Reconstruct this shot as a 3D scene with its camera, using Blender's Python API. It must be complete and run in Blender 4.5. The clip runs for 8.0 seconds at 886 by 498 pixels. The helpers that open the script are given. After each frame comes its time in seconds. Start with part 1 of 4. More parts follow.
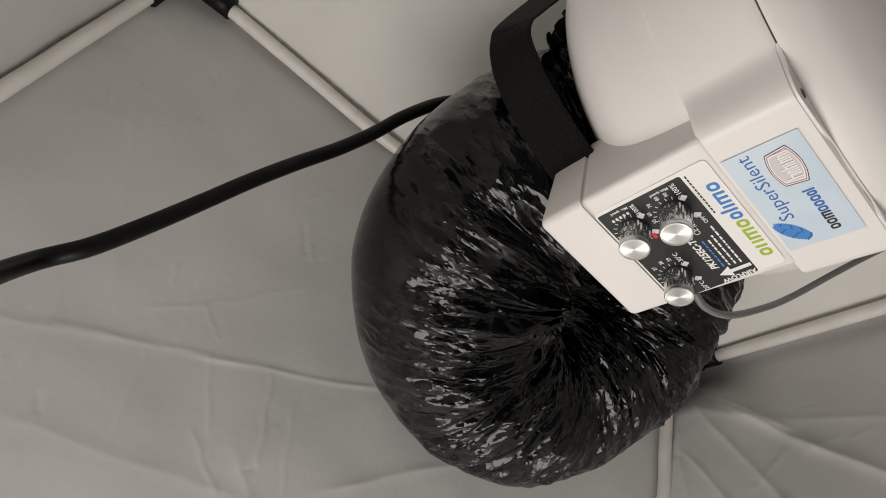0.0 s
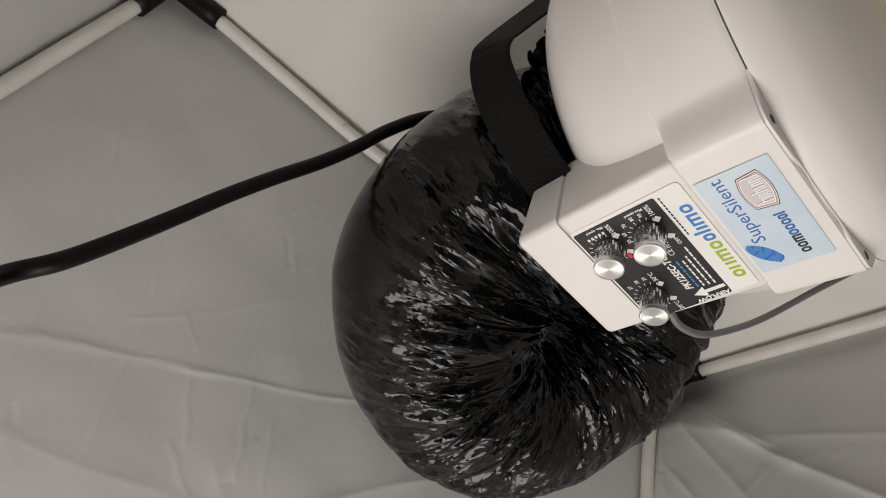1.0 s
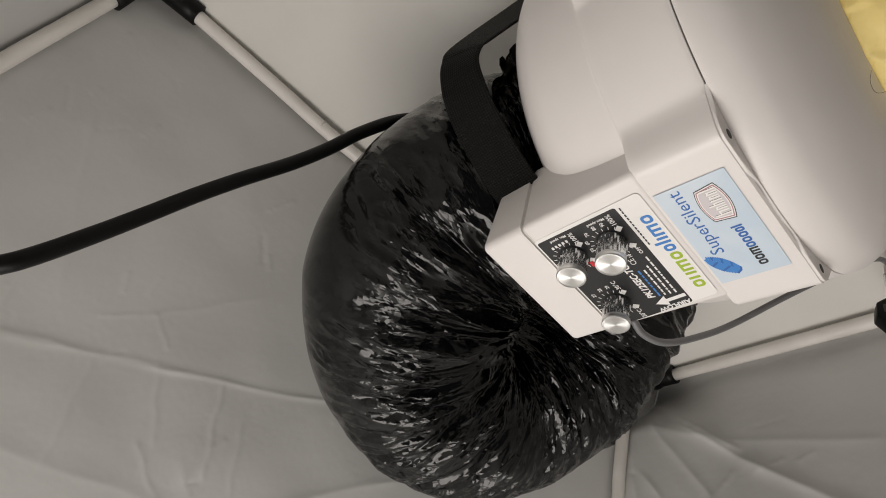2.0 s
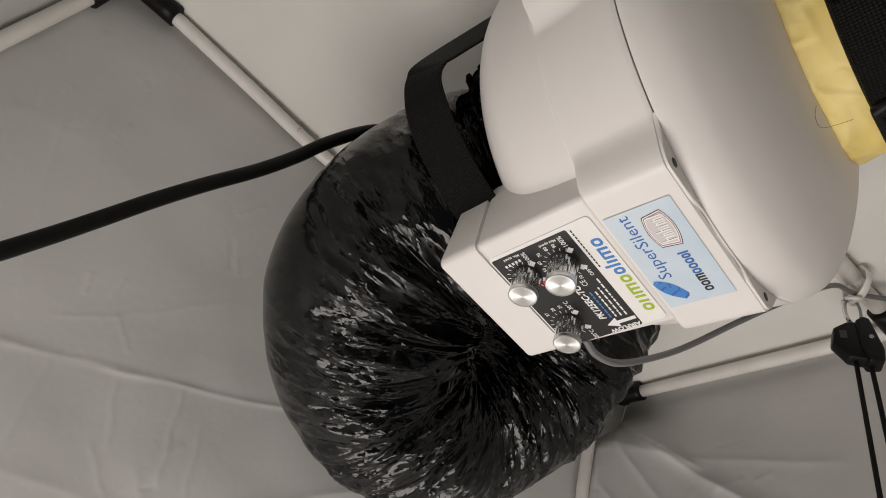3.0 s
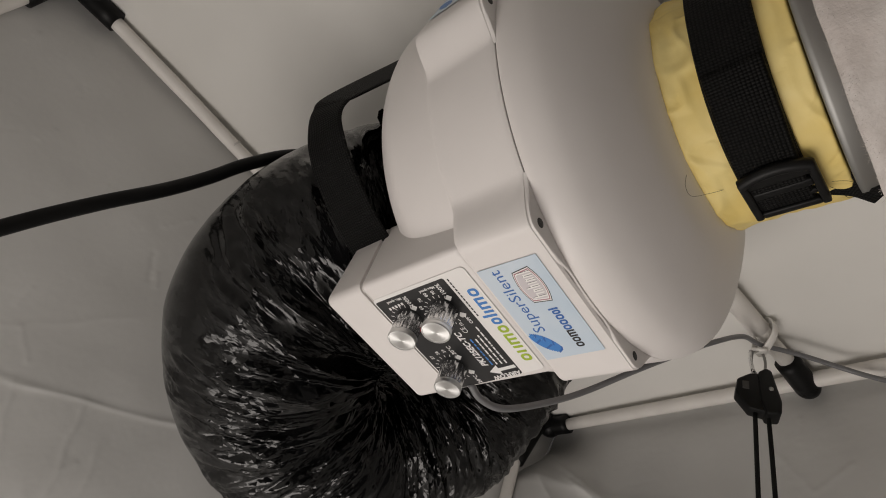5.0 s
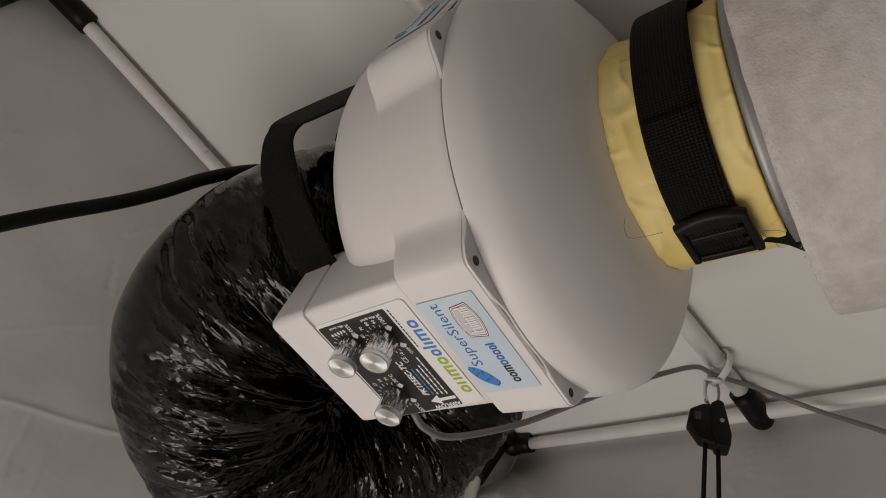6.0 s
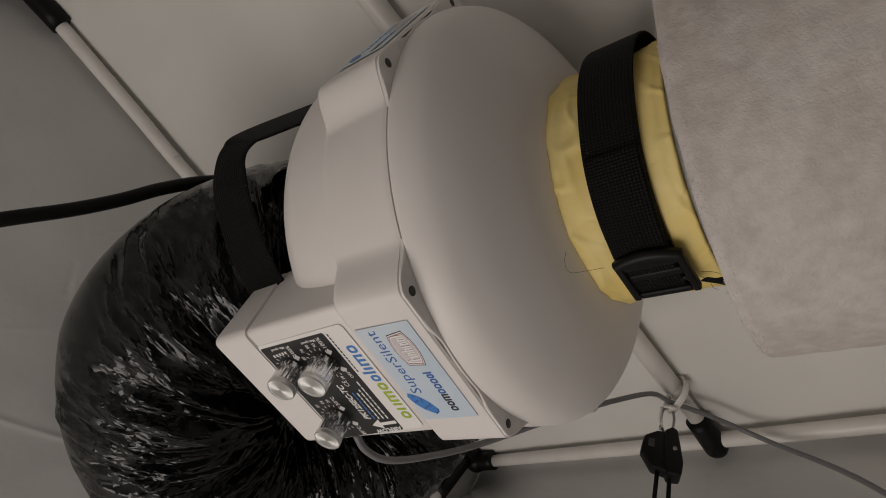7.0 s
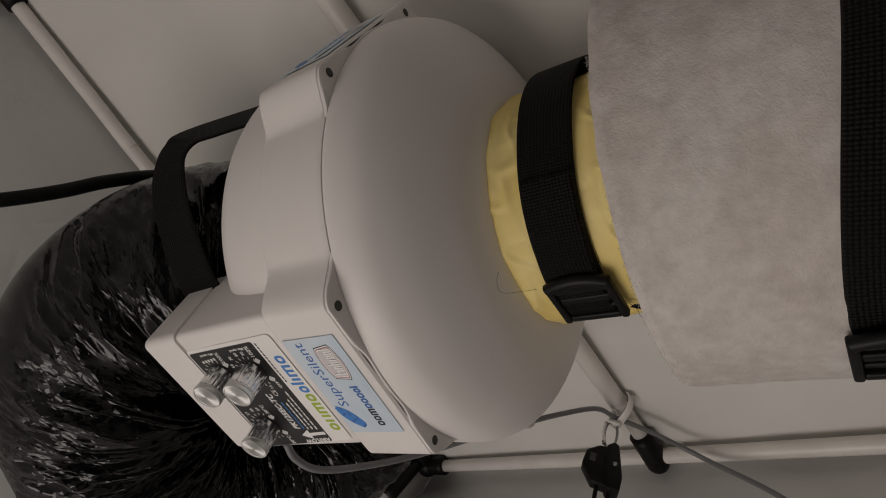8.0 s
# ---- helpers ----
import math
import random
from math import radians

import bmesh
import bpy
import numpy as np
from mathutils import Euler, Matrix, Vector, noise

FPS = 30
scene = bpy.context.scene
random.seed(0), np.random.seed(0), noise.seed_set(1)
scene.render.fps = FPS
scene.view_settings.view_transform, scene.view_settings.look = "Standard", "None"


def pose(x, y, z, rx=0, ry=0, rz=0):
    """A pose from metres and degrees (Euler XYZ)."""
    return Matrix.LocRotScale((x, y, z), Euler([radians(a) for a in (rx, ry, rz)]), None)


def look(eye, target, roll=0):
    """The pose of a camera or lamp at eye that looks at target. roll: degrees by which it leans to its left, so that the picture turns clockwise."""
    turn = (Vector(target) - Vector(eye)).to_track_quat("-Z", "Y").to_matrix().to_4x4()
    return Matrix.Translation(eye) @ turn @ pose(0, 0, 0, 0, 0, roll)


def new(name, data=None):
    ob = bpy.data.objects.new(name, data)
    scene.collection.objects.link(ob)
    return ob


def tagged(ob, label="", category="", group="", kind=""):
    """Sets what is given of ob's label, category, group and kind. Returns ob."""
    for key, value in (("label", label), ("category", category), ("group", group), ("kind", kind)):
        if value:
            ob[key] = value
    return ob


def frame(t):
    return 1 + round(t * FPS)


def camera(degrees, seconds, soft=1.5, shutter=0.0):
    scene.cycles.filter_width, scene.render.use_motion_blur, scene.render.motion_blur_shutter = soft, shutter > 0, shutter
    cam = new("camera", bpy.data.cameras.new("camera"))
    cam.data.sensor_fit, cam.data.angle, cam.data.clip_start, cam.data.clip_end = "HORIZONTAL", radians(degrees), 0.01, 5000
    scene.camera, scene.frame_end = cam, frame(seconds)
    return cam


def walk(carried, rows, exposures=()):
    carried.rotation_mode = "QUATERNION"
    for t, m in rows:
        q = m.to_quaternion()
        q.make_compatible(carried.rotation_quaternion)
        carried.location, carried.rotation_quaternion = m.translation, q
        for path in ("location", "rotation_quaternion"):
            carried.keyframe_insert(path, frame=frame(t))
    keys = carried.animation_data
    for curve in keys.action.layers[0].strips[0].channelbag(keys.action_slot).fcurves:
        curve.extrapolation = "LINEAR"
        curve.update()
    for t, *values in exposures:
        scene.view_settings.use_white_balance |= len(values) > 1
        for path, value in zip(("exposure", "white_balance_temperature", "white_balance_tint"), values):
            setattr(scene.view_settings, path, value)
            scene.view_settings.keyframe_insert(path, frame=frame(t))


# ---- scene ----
cam = camera(74.0, 8.0, soft=1.0)
PATH = [
    (0, (-0.06189, -0.09694, 1.40677), (0.2776, 1.4734, 2.5979), 30.03),
    (0.5, (-0.06033, -0.10075, 1.41065), (0.2748, 1.4585, 2.6175), 30.63),
    (1, (-0.05728, -0.10505, 1.41491), (0.284, 1.4439, 2.6332), 30.59),
    (2.5, (-0.04388, -0.12211, 1.42861), (0.3479, 1.3973, 2.6687), 31.3),
    (3, (-0.03777, -0.13021, 1.43493), (0.3576, 1.3719, 2.6948), 32.2),
    (3.5, (-0.03082, -0.13926, 1.44342), (0.3628, 1.3466, 2.723), 32.99),
    (4, (-0.02368, -0.14849, 1.45298), (0.381, 1.3215, 2.7474), 33.54),
    (4.5, (-0.0163, -0.15916, 1.46187), (0.4023, 1.2958, 2.7687), 34.01),
    (6, (-0.00392, -0.19372, 1.49193), (0.4393, 1.2175, 2.838), 36.34),
    (6.5, (-0.00108, -0.2047, 1.5024), (0.4436, 1.1899, 2.8652), 37.37),
    (7, (0.00369, -0.21548, 1.51121), (0.4557, 1.1654, 2.8855), 38.18),
    (7.5, (0.00861, -0.22538, 1.52104), (0.4877, 1.1302, 2.9113), 38.6),
    (8, (0.01104, -0.23485, 1.53008), (0.5142, 1.1002, 2.9317), 39.25),
]
# the exposure falls slowly along the walk
EXPOSURES = [(0.0, 0.27, 6500, 10), (2.5, 0.27, 6550, 11), (4.5, 0.02, 6600, 12), (6.5, -0.40, 6700, 13), (8.0, -0.60, 6750, 14)]
walk(cam, [(t, look(eye, target, roll)) for t, eye, target, roll in PATH], EXPOSURES)

# ---- world and lamps ----
world = bpy.data.worlds.new("world")
scene.world = world
world.use_nodes = True
wn = world.node_tree.nodes
wn["Background"].inputs[0].default_value = (0.80, 0.79, 0.77, 1)
wn["Background"].inputs[1].default_value = 0.05


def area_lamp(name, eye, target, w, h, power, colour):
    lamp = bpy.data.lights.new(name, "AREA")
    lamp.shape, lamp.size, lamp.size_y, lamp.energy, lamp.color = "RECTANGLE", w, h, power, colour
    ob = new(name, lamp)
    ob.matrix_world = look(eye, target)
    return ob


# area light added low in the tent, under the fan; its source is unseen
area_lamp("added_low_light", (0.17, 0.15, 0.66), (0.12, 0.15, 1.9), 0.62, 0.62, 6.35, (1.0, 0.95, 0.895))


# ---- materials ----
def material(name, base, rough=0.5, metal=0.0, **more):
    m = bpy.data.materials.new(name)
    m.use_nodes = True
    b = m.node_tree.nodes["Principled BSDF"]
    b.inputs["Base Color"].default_value = (*base, 1)
    b.inputs["Roughness"].default_value = rough
    b.inputs["Metallic"].default_value = metal
    for k, v in more.items():
        b.inputs[k.replace("_", " ")].default_value = v
    return m


def node(m, kind, **sets):
    n = m.node_tree.nodes.new(kind)
    for k, v in sets.items():
        if k in n.inputs:
            n.inputs[k].default_value = v
    return n


def link(m, a, b):
    m.node_tree.links.new(a, b)


def coords(m, scale=(1, 1, 1)):
    tc = node(m, "ShaderNodeTexCoord")
    mp = node(m, "ShaderNodeMapping")
    mp.inputs["Scale"].default_value = scale
    link(m, tc.outputs["Object"], mp.inputs["Vector"])
    return mp.outputs["Vector"]


def mottle(m, dark, light, scale, detail=4.0, low=0.35, high=0.65, stretch=(1, 1, 1)):
    """Base colour that wanders between two tones."""
    t = node(m, "ShaderNodeTexNoise", Scale=scale, Detail=detail)
    link(m, coords(m, stretch), t.inputs["Vector"])
    ramp = node(m, "ShaderNodeValToRGB")
    ramp.color_ramp.elements[0].position, ramp.color_ramp.elements[1].position = low, high
    ramp.color_ramp.elements[0].color, ramp.color_ramp.elements[1].color = (*dark, 1), (*light, 1)
    link(m, t.outputs["Fac"], ramp.inputs["Fac"])
    link(m, ramp.outputs["Color"], m.node_tree.nodes["Principled BSDF"].inputs["Base Color"])
    return ramp


def grain(m, scale, strength, distance=0.001, detail=6.0, stretch=(1, 1, 1), kind="noise"):
    """Fine relief, laid on what relief the material has already."""
    if kind == "noise":
        t = node(m, "ShaderNodeTexNoise", Scale=scale, Detail=detail)
        out = t.outputs["Fac"]
    else:
        t = node(m, "ShaderNodeTexVoronoi", Scale=scale)
        out = t.outputs["Distance"]
    link(m, coords(m, stretch), t.inputs["Vector"])
    bump = node(m, "ShaderNodeBump", Strength=strength, Distance=distance)
    link(m, out, bump.inputs["Height"])
    target = m.node_tree.nodes["Principled BSDF"].inputs["Normal"]
    if target.links:
        link(m, target.links[0].from_socket, bump.inputs["Normal"])
    link(m, bump.outputs["Normal"], target)
    return t


def blotches(m, scale, tone, low=0.38, high=0.62):
    """Broad soft stains over the base colour."""
    base = m.node_tree.nodes["Principled BSDF"].inputs["Base Color"]
    src = base.links[0].from_socket
    t = node(m, "ShaderNodeTexNoise", Scale=scale, Detail=5.0, Roughness=0.6)
    link(m, coords(m), t.inputs["Vector"])
    ramp = node(m, "ShaderNodeValToRGB")
    ramp.color_ramp.elements[0].position, ramp.color_ramp.elements[1].position = low, high
    ramp.color_ramp.elements[0].color, ramp.color_ramp.elements[1].color = (*tone, 1), (1, 1, 1, 1)
    link(m, t.outputs["Fac"], ramp.inputs["Fac"])
    mul = node(m, "ShaderNodeMix")
    mul.data_type, mul.blend_type = "RGBA", "MULTIPLY"
    mul.inputs["Factor"].default_value = 1.0
    link(m, src, mul.inputs[6])
    link(m, ramp.outputs["Color"], mul.inputs[7])
    link(m, mul.outputs[2], base)


def wrinkles(m, scale, strength, distance, stretch=(1, 1, 1)):
    """Sparse sharp creases in cloth or tape."""
    t = node(m, "ShaderNodeTexNoise", Scale=scale, Detail=2.0, Distortion=0.8)
    t.noise_type = "RIDGED_MULTIFRACTAL"
    link(m, coords(m, stretch), t.inputs["Vector"])
    bump = node(m, "ShaderNodeBump", Strength=strength, Distance=distance)
    link(m, t.outputs["Fac"], bump.inputs["Height"])
    target = m.node_tree.nodes["Principled BSDF"].inputs["Normal"]
    if target.links:
        link(m, target.links[0].from_socket, bump.inputs["Normal"])
    link(m, bump.outputs["Normal"], target)


WHITE_PLASTIC = material("white_plastic", (0.78, 0.745, 0.725), 0.42)
mottle(WHITE_PLASTIC, (0.755, 0.72, 0.70), (0.795, 0.76, 0.74), 9.0)
grain(WHITE_PLASTIC, 900, 0.06, 0.0003)
GREY_PLASTIC = material("grey_plastic", (0.60, 0.575, 0.55), 0.45)
DARK_GAP = material("dark_gap", (0.05, 0.048, 0.045), 0.7)
TENT_WALL = material("tent_wall", (0.62, 0.615, 0.60), 0.42)
mottle(TENT_WALL, (0.58, 0.575, 0.56), (0.65, 0.645, 0.63), 4.0)
grain(TENT_WALL, 5, 0.3, 0.012, 2.0)
grain(TENT_WALL, 22, 0.24, 0.004, 3.0)
grain(TENT_WALL, 75, 0.13, 0.0018, 4.0)
wrinkles(TENT_WALL, 9, 0.10, 0.004)
grain(TENT_WALL, 1100, 0.12, 0.0004)
TENT_ROOF = material("tent_roof", (0.76, 0.745, 0.71), 0.55)
mottle(TENT_ROOF, (0.73, 0.715, 0.68), (0.79, 0.775, 0.74), 5.0)
grain(TENT_ROOF, 7, 0.25, 0.008, 3.0)
grain(TENT_ROOF, 1100, 0.1, 0.0004)
POLE = material("pole_enamel", (0.78, 0.75, 0.71), 0.35)
mottle(POLE, (0.73, 0.70, 0.66), (0.80, 0.77, 0.73), 22.0)
BLACK_PLASTIC = material("black_plastic", (0.005, 0.005, 0.005), 0.45, Specular_IOR_Level=0.22)
grain(BLACK_PLASTIC, 700, 0.15, 0.0004)
RUBBER = material("cable_rubber", (0.005, 0.005, 0.005), 0.42, Specular_IOR_Level=0.2)
grain(RUBBER, 500, 0.1, 0.0003)
GREY_CABLE = material("grey_cable", (0.16, 0.16, 0.165), 0.4)
FILM = material("black_film", (0.0020, 0.0020, 0.0022), 0.175)
FILM.node_tree.nodes["Principled BSDF"].inputs["Specular IOR Level"].default_value = 0.40


def pleats(m, scale, strength, distance, rough=0.5):
    """Sharp pleats and crumples that run round a hose, from its own u and v."""
    uv = node(m, "ShaderNodeUVMap")
    uv.uv_map = "UVMap"
    mp = node(m, "ShaderNodeMapping")
    mp.inputs["Scale"].default_value = (scale[0], scale[1], 1.0)
    link(m, uv.outputs["UV"], mp.inputs["Vector"])
    t = node(m, "ShaderNodeTexNoise", Scale=1.0, Detail=3.0, Roughness=rough, Distortion=0.6)
    t.noise_type = "RIDGED_MULTIFRACTAL"
    link(m, mp.outputs["Vector"], t.inputs["Vector"])
    bump = node(m, "ShaderNodeBump", Strength=strength, Distance=distance)
    link(m, t.outputs["Fac"], bump.inputs["Height"])
    target = m.node_tree.nodes["Principled BSDF"].inputs["Normal"]
    if target.links:
        link(m, target.links[0].from_socket, bump.inputs["Normal"])
    link(m, bump.outputs["Normal"], target)


def facets(m, layers):
    """Film crumpled into flat facets: each cell of the hose's u and v is tilted its own way; the Fold map runs from taut to folded."""
    uv = node(m, "ShaderNodeUVMap")
    uv.uv_map = "UVMap"
    fold = node(m, "ShaderNodeUVMap")
    fold.uv_map = "Fold"
    sep = node(m, "ShaderNodeSeparateXYZ")
    link(m, fold.outputs["UV"], sep.inputs["Vector"])
    geo = node(m, "ShaderNodeNewGeometry")
    normal = geo.outputs["Normal"]
    for scale, tilt, low, high, patch, wobble in layers:
        wob = node(m, "ShaderNodeTexNoise", Scale=wobble, Detail=3.0)
        link(m, uv.outputs["UV"], wob.inputs["Vector"])
        mix = node(m, "ShaderNodeVectorMath")
        mix.operation = "MULTIPLY_ADD"
        mix.inputs[1].default_value = (1.1 / scale[0], 1.1 / scale[1], 0.0)
        link(m, wob.outputs["Color"], mix.inputs[0])
        link(m, uv.outputs["UV"], mix.inputs[2])
        mp = node(m, "ShaderNodeMapping")
        mp.inputs["Scale"].default_value = (scale[0], scale[1], 1.0)
        link(m, mix.outputs["Vector"], mp.inputs["Vector"])
        cell = node(m, "ShaderNodeTexVoronoi", Scale=1.0)
        cell.voronoi_dimensions = "2D"
        link(m, mp.outputs["Vector"], cell.inputs["Vector"])
        ramp = node(m, "ShaderNodeValToRGB")
        el = ramp.color_ramp.elements
        el[0].position, el[0].color = max(0.0, low - 0.08), (0.15, 0.15, 0.15, 1)
        el[1].position, el[1].color = low + 0.10, (1, 1, 1, 1)
        for pos, v in ((high - 0.08, 1.0), (high + 0.10, 0.30)):
            e = el.new(pos)
            e.color = (v, v, v, 1)
        link(m, sep.outputs["X"], ramp.inputs["Fac"])
        spot = node(m, "ShaderNodeTexNoise", Scale=patch, Detail=2.0)
        link(m, uv.outputs["UV"], spot.inputs["Vector"])
        lim = node(m, "ShaderNodeMapRange")
        for k, v in (("From Min", 0.44), ("From Max", 0.56), ("To Min", 0.12 * tilt), ("To Max", tilt)):
            lim.inputs[k].default_value = v
        link(m, spot.outputs["Fac"], lim.inputs["Value"])
        mul = node(m, "ShaderNodeMath")
        mul.operation = "MULTIPLY"
        link(m, ramp.outputs["Color"], mul.inputs[0])
        link(m, lim.outputs["Result"], mul.inputs[1])
        off = node(m, "ShaderNodeVectorMath")
        off.operation = "SUBTRACT"
        off.inputs[1].default_value = (0.5, 0.5, 0.5)
        link(m, cell.outputs["Color"], off.inputs[0])
        sca = node(m, "ShaderNodeVectorMath")
        sca.operation = "SCALE"
        link(m, off.outputs["Vector"], sca.inputs[0])
        link(m, mul.outputs["Value"], sca.inputs["Scale"])
        add = node(m, "ShaderNodeVectorMath")
        add.operation = "ADD"
        link(m, normal, add.inputs[0])
        link(m, sca.outputs["Vector"], add.inputs[1])
        norm = node(m, "ShaderNodeVectorMath")
        norm.operation = "NORMALIZE"
        link(m, add.outputs["Vector"], norm.inputs[0])
        normal = norm.outputs["Vector"]
    link(m, normal, m.node_tree.nodes["Principled BSDF"].inputs["Normal"])


facets(FILM, (((120.0, 36.0), 0.40, 0.08, 0.95, 10.0, 110.0), ((300.0, 110.0), 0.45, 0.08, 0.95, 11.0, 200.0)))
pleats(FILM, (70.0, 20.0), 0.45, 0.0017, 0.5)
pleats(FILM, (230.0, 60.0), 0.30, 0.0007, 0.55)
SCRAP = material("torn_film", (0.006, 0.006, 0.006), 0.22, Specular_IOR_Level=0.5)
grain(SCRAP, 90, 0.9, 0.004, 2.0, kind="cells")
TAPE_BLACK = material("cloth_tape", (0.003, 0.003, 0.003), 0.65, Specular_IOR_Level=0.1)
grain(TAPE_BLACK, 60, 0.2, 0.002)
YELLOW = material("yellow_tape", (0.82, 0.64, 0.23), 0.58)
mottle(YELLOW, (0.79, 0.595, 0.18), (0.86, 0.70, 0.29), 22.0)
grain(YELLOW, 30, 0.16, 0.004, 3.0, (1, 2.2, 1))
wrinkles(YELLOW, 40, 0.7, 0.0025, (1.2, 0.6, 1.0))
grain(YELLOW, 600, 0.15, 0.0004)
FLEECE = material("white_fleece", (0.62, 0.59, 0.56), 0.95)
mottle(FLEECE, (0.56, 0.525, 0.50), (0.66, 0.625, 0.60), 130.0, 10.0, 0.32, 0.66)
blotches(FLEECE, 30.0, (0.90, 0.865, 0.85))
grain(FLEECE, 38, 0.12, 0.0040, 4.0)
grain(FLEECE, 320, 0.30, 0.0012, 8.0)
grain(FLEECE, 1100, 0.5, 0.0006)
STEEL = material("galvanised_steel", (0.40, 0.40, 0.39), 0.58, 1.0)
CHROME = material("chrome", (0.74, 0.74, 0.74), 0.2, 1.0)
SPUN = material("spun_aluminium", (0.74, 0.74, 0.73), 0.36, 1.0)
SPUN.node_tree.nodes["Principled BSDF"].inputs["Anisotropic"].default_value = 0.85
tang = node(SPUN, "ShaderNodeTangent")
tang.direction_type, tang.axis = "RADIAL", "Z"
link(SPUN, tang.outputs["Tangent"], SPUN.node_tree.nodes["Principled BSDF"].inputs["Tangent"])
CLEAR_TIE = material("milky_plastic", (0.82, 0.80, 0.76), 0.35)
PAPER = material("white_sticker", (0.84, 0.82, 0.80), 0.4)
BLUE_STICKER = material("pale_blue_sticker", (0.55, 0.66, 0.76), 0.35)
mottle(BLUE_STICKER, (0.50, 0.62, 0.74), (0.62, 0.70, 0.78), 14.0)
BLACK_STICKER = material("black_sticker", (0.012, 0.012, 0.013), 0.35)
INK_WHITE = material("ink_white", (0.82, 0.81, 0.80), 0.5)
INK_BLACK = material("ink_black", (0.02, 0.02, 0.022), 0.5)
INK_BLUE = material("ink_blue", (0.03, 0.13, 0.42), 0.45)
INK_SKY = material("ink_sky", (0.05, 0.22, 0.58), 0.45)
INK_GREEN = material("ink_green", (0.36, 0.50, 0.03), 0.45)
INK_RED = material("ink_red", (0.75, 0.02, 0.03), 0.45)
INK_ROSE = material("ink_rose", (0.42, 0.20, 0.24), 0.4)
INK_SILVER = material("ink_silver", (0.62, 0.58, 0.60), 0.35)
FLOOR = material("floor_sheet", (0.45, 0.45, 0.44), 0.5)
grain(FLOOR, 6, 0.5, 0.01)


def webbing_material():
    m = material("black_webbing", (0.013, 0.013, 0.013), 0.62)
    m.node_tree.nodes["Principled BSDF"].inputs["Specular IOR Level"].default_value = 0.11
    uv = node(m, "ShaderNodeUVMap")
    mp = node(m, "ShaderNodeMapping")
    mp.inputs["Scale"].default_value = (560.0, 500.0, 1.0)
    link(m, uv.outputs["UV"], mp.inputs["Vector"])
    br = node(m, "ShaderNodeTexVoronoi", Scale=1.0, Randomness=0.12)
    br.voronoi_dimensions = "2D"
    link(m, mp.outputs["Vector"], br.inputs["Vector"])
    bump = node(m, "ShaderNodeBump", Strength=0.9, Distance=0.0011)
    bump.invert = True
    link(m, br.outputs["Distance"], bump.inputs["Height"])
    link(m, bump.outputs["Normal"], m.node_tree.nodes["Principled BSDF"].inputs["Normal"])
    # shade between the threads is put into the base colour: gaps near black
    ramp = node(m, "ShaderNodeValToRGB")
    ramp.color_ramp.elements[0].color, ramp.color_ramp.elements[1].color = (0.011, 0.011, 0.0106, 1), (0.0012, 0.0012, 0.0012, 1)
    ramp.color_ramp.elements[0].position, ramp.color_ramp.elements[1].position = 0.15, 0.6
    link(m, br.outputs["Distance"], ramp.inputs["Fac"])
    link(m, ramp.outputs["Color"], m.node_tree.nodes["Principled BSDF"].inputs["Base Color"])
    return m


WEBBING = webbing_material()


# ---- mesh helpers ----
def part(name, bm, mat, parent=None, label="", smooth=True, auto=None):
    """Links a bmesh as one mesh object under a thing or a part."""
    me = bpy.data.meshes.new(name)
    if smooth:
        for face in bm.faces:
            face.smooth = True
    if auto is not None:
        for e in bm.edges:
            if len(e.link_faces) == 2 and e.calc_face_angle(0.0) > radians(auto):
                e.smooth = False
    bm.to_mesh(me)
    bm.free()
    me.materials.append(mat)
    ob = new(name, me)
    if parent is not None:
        ob.parent = parent
    if label:
        tagged(ob, label)
    return ob


def thing(name, m, label, category, group="", kind=""):
    ob = new(name)
    ob.empty_display_size = 0.02
    ob.matrix_world = m
    return tagged(ob, label, category, group, kind)


def box_bm(x0, x1, y0, y1, z0, z1, bevel=0.0, seg=3, m=None):
    bm = bmesh.new()
    bmesh.ops.create_cube(bm, size=1.0)
    for v in bm.verts:
        v.co = Vector((x0 + (v.co.x + 0.5) * (x1 - x0), y0 + (v.co.y + 0.5) * (y1 - y0), z0 + (v.co.z + 0.5) * (z1 - z0)))
    if bevel:
        bmesh.ops.bevel(bm, geom=bm.edges[:], offset=bevel, segments=seg, profile=0.5, affect="EDGES")
    if m is not None:
        bm.transform(m)
    return bm


def hull_bm(points, bevel=0.0, seg=3, m=None):
    bm = bmesh.new()
    for p in points:
        bm.verts.new(p)
    bmesh.ops.convex_hull(bm, input=bm.verts[:])
    bmesh.ops.dissolve_limit(bm, angle_limit=radians(1.5), verts=bm.verts[:], edges=bm.edges[:])
    if bevel:
        bmesh.ops.bevel(bm, geom=bm.edges[:], offset=bevel, segments=seg, profile=0.5, affect="EDGES")
    if m is not None:
        bm.transform(m)
    return bm


def grid_bm(rows, close_u=False, close_v=False, uv=None, flip=False):
    """Faces over a list of rows of places."""
    bm = bmesh.new()
    vs = [[bm.verts.new(p) for p in row] for row in rows]
    lay = bm.loops.layers.uv.new("UVMap") if uv else None
    n, k = len(vs), len(vs[0])
    for i in range(n if close_u else n - 1):
        for j in range(k if close_v else k - 1):
            ids = [(i, j), (i, (j + 1) % k), ((i + 1) % n, (j + 1) % k), ((i + 1) % n, j)]
            if flip:
                ids.reverse()
            fc = bm.faces.new([vs[p][q] for p, q in ids])
            if lay:
                for lp, (p, q) in zip(fc.loops, ids):
                    lp[lay].uv = uv[p][q]
    return bm


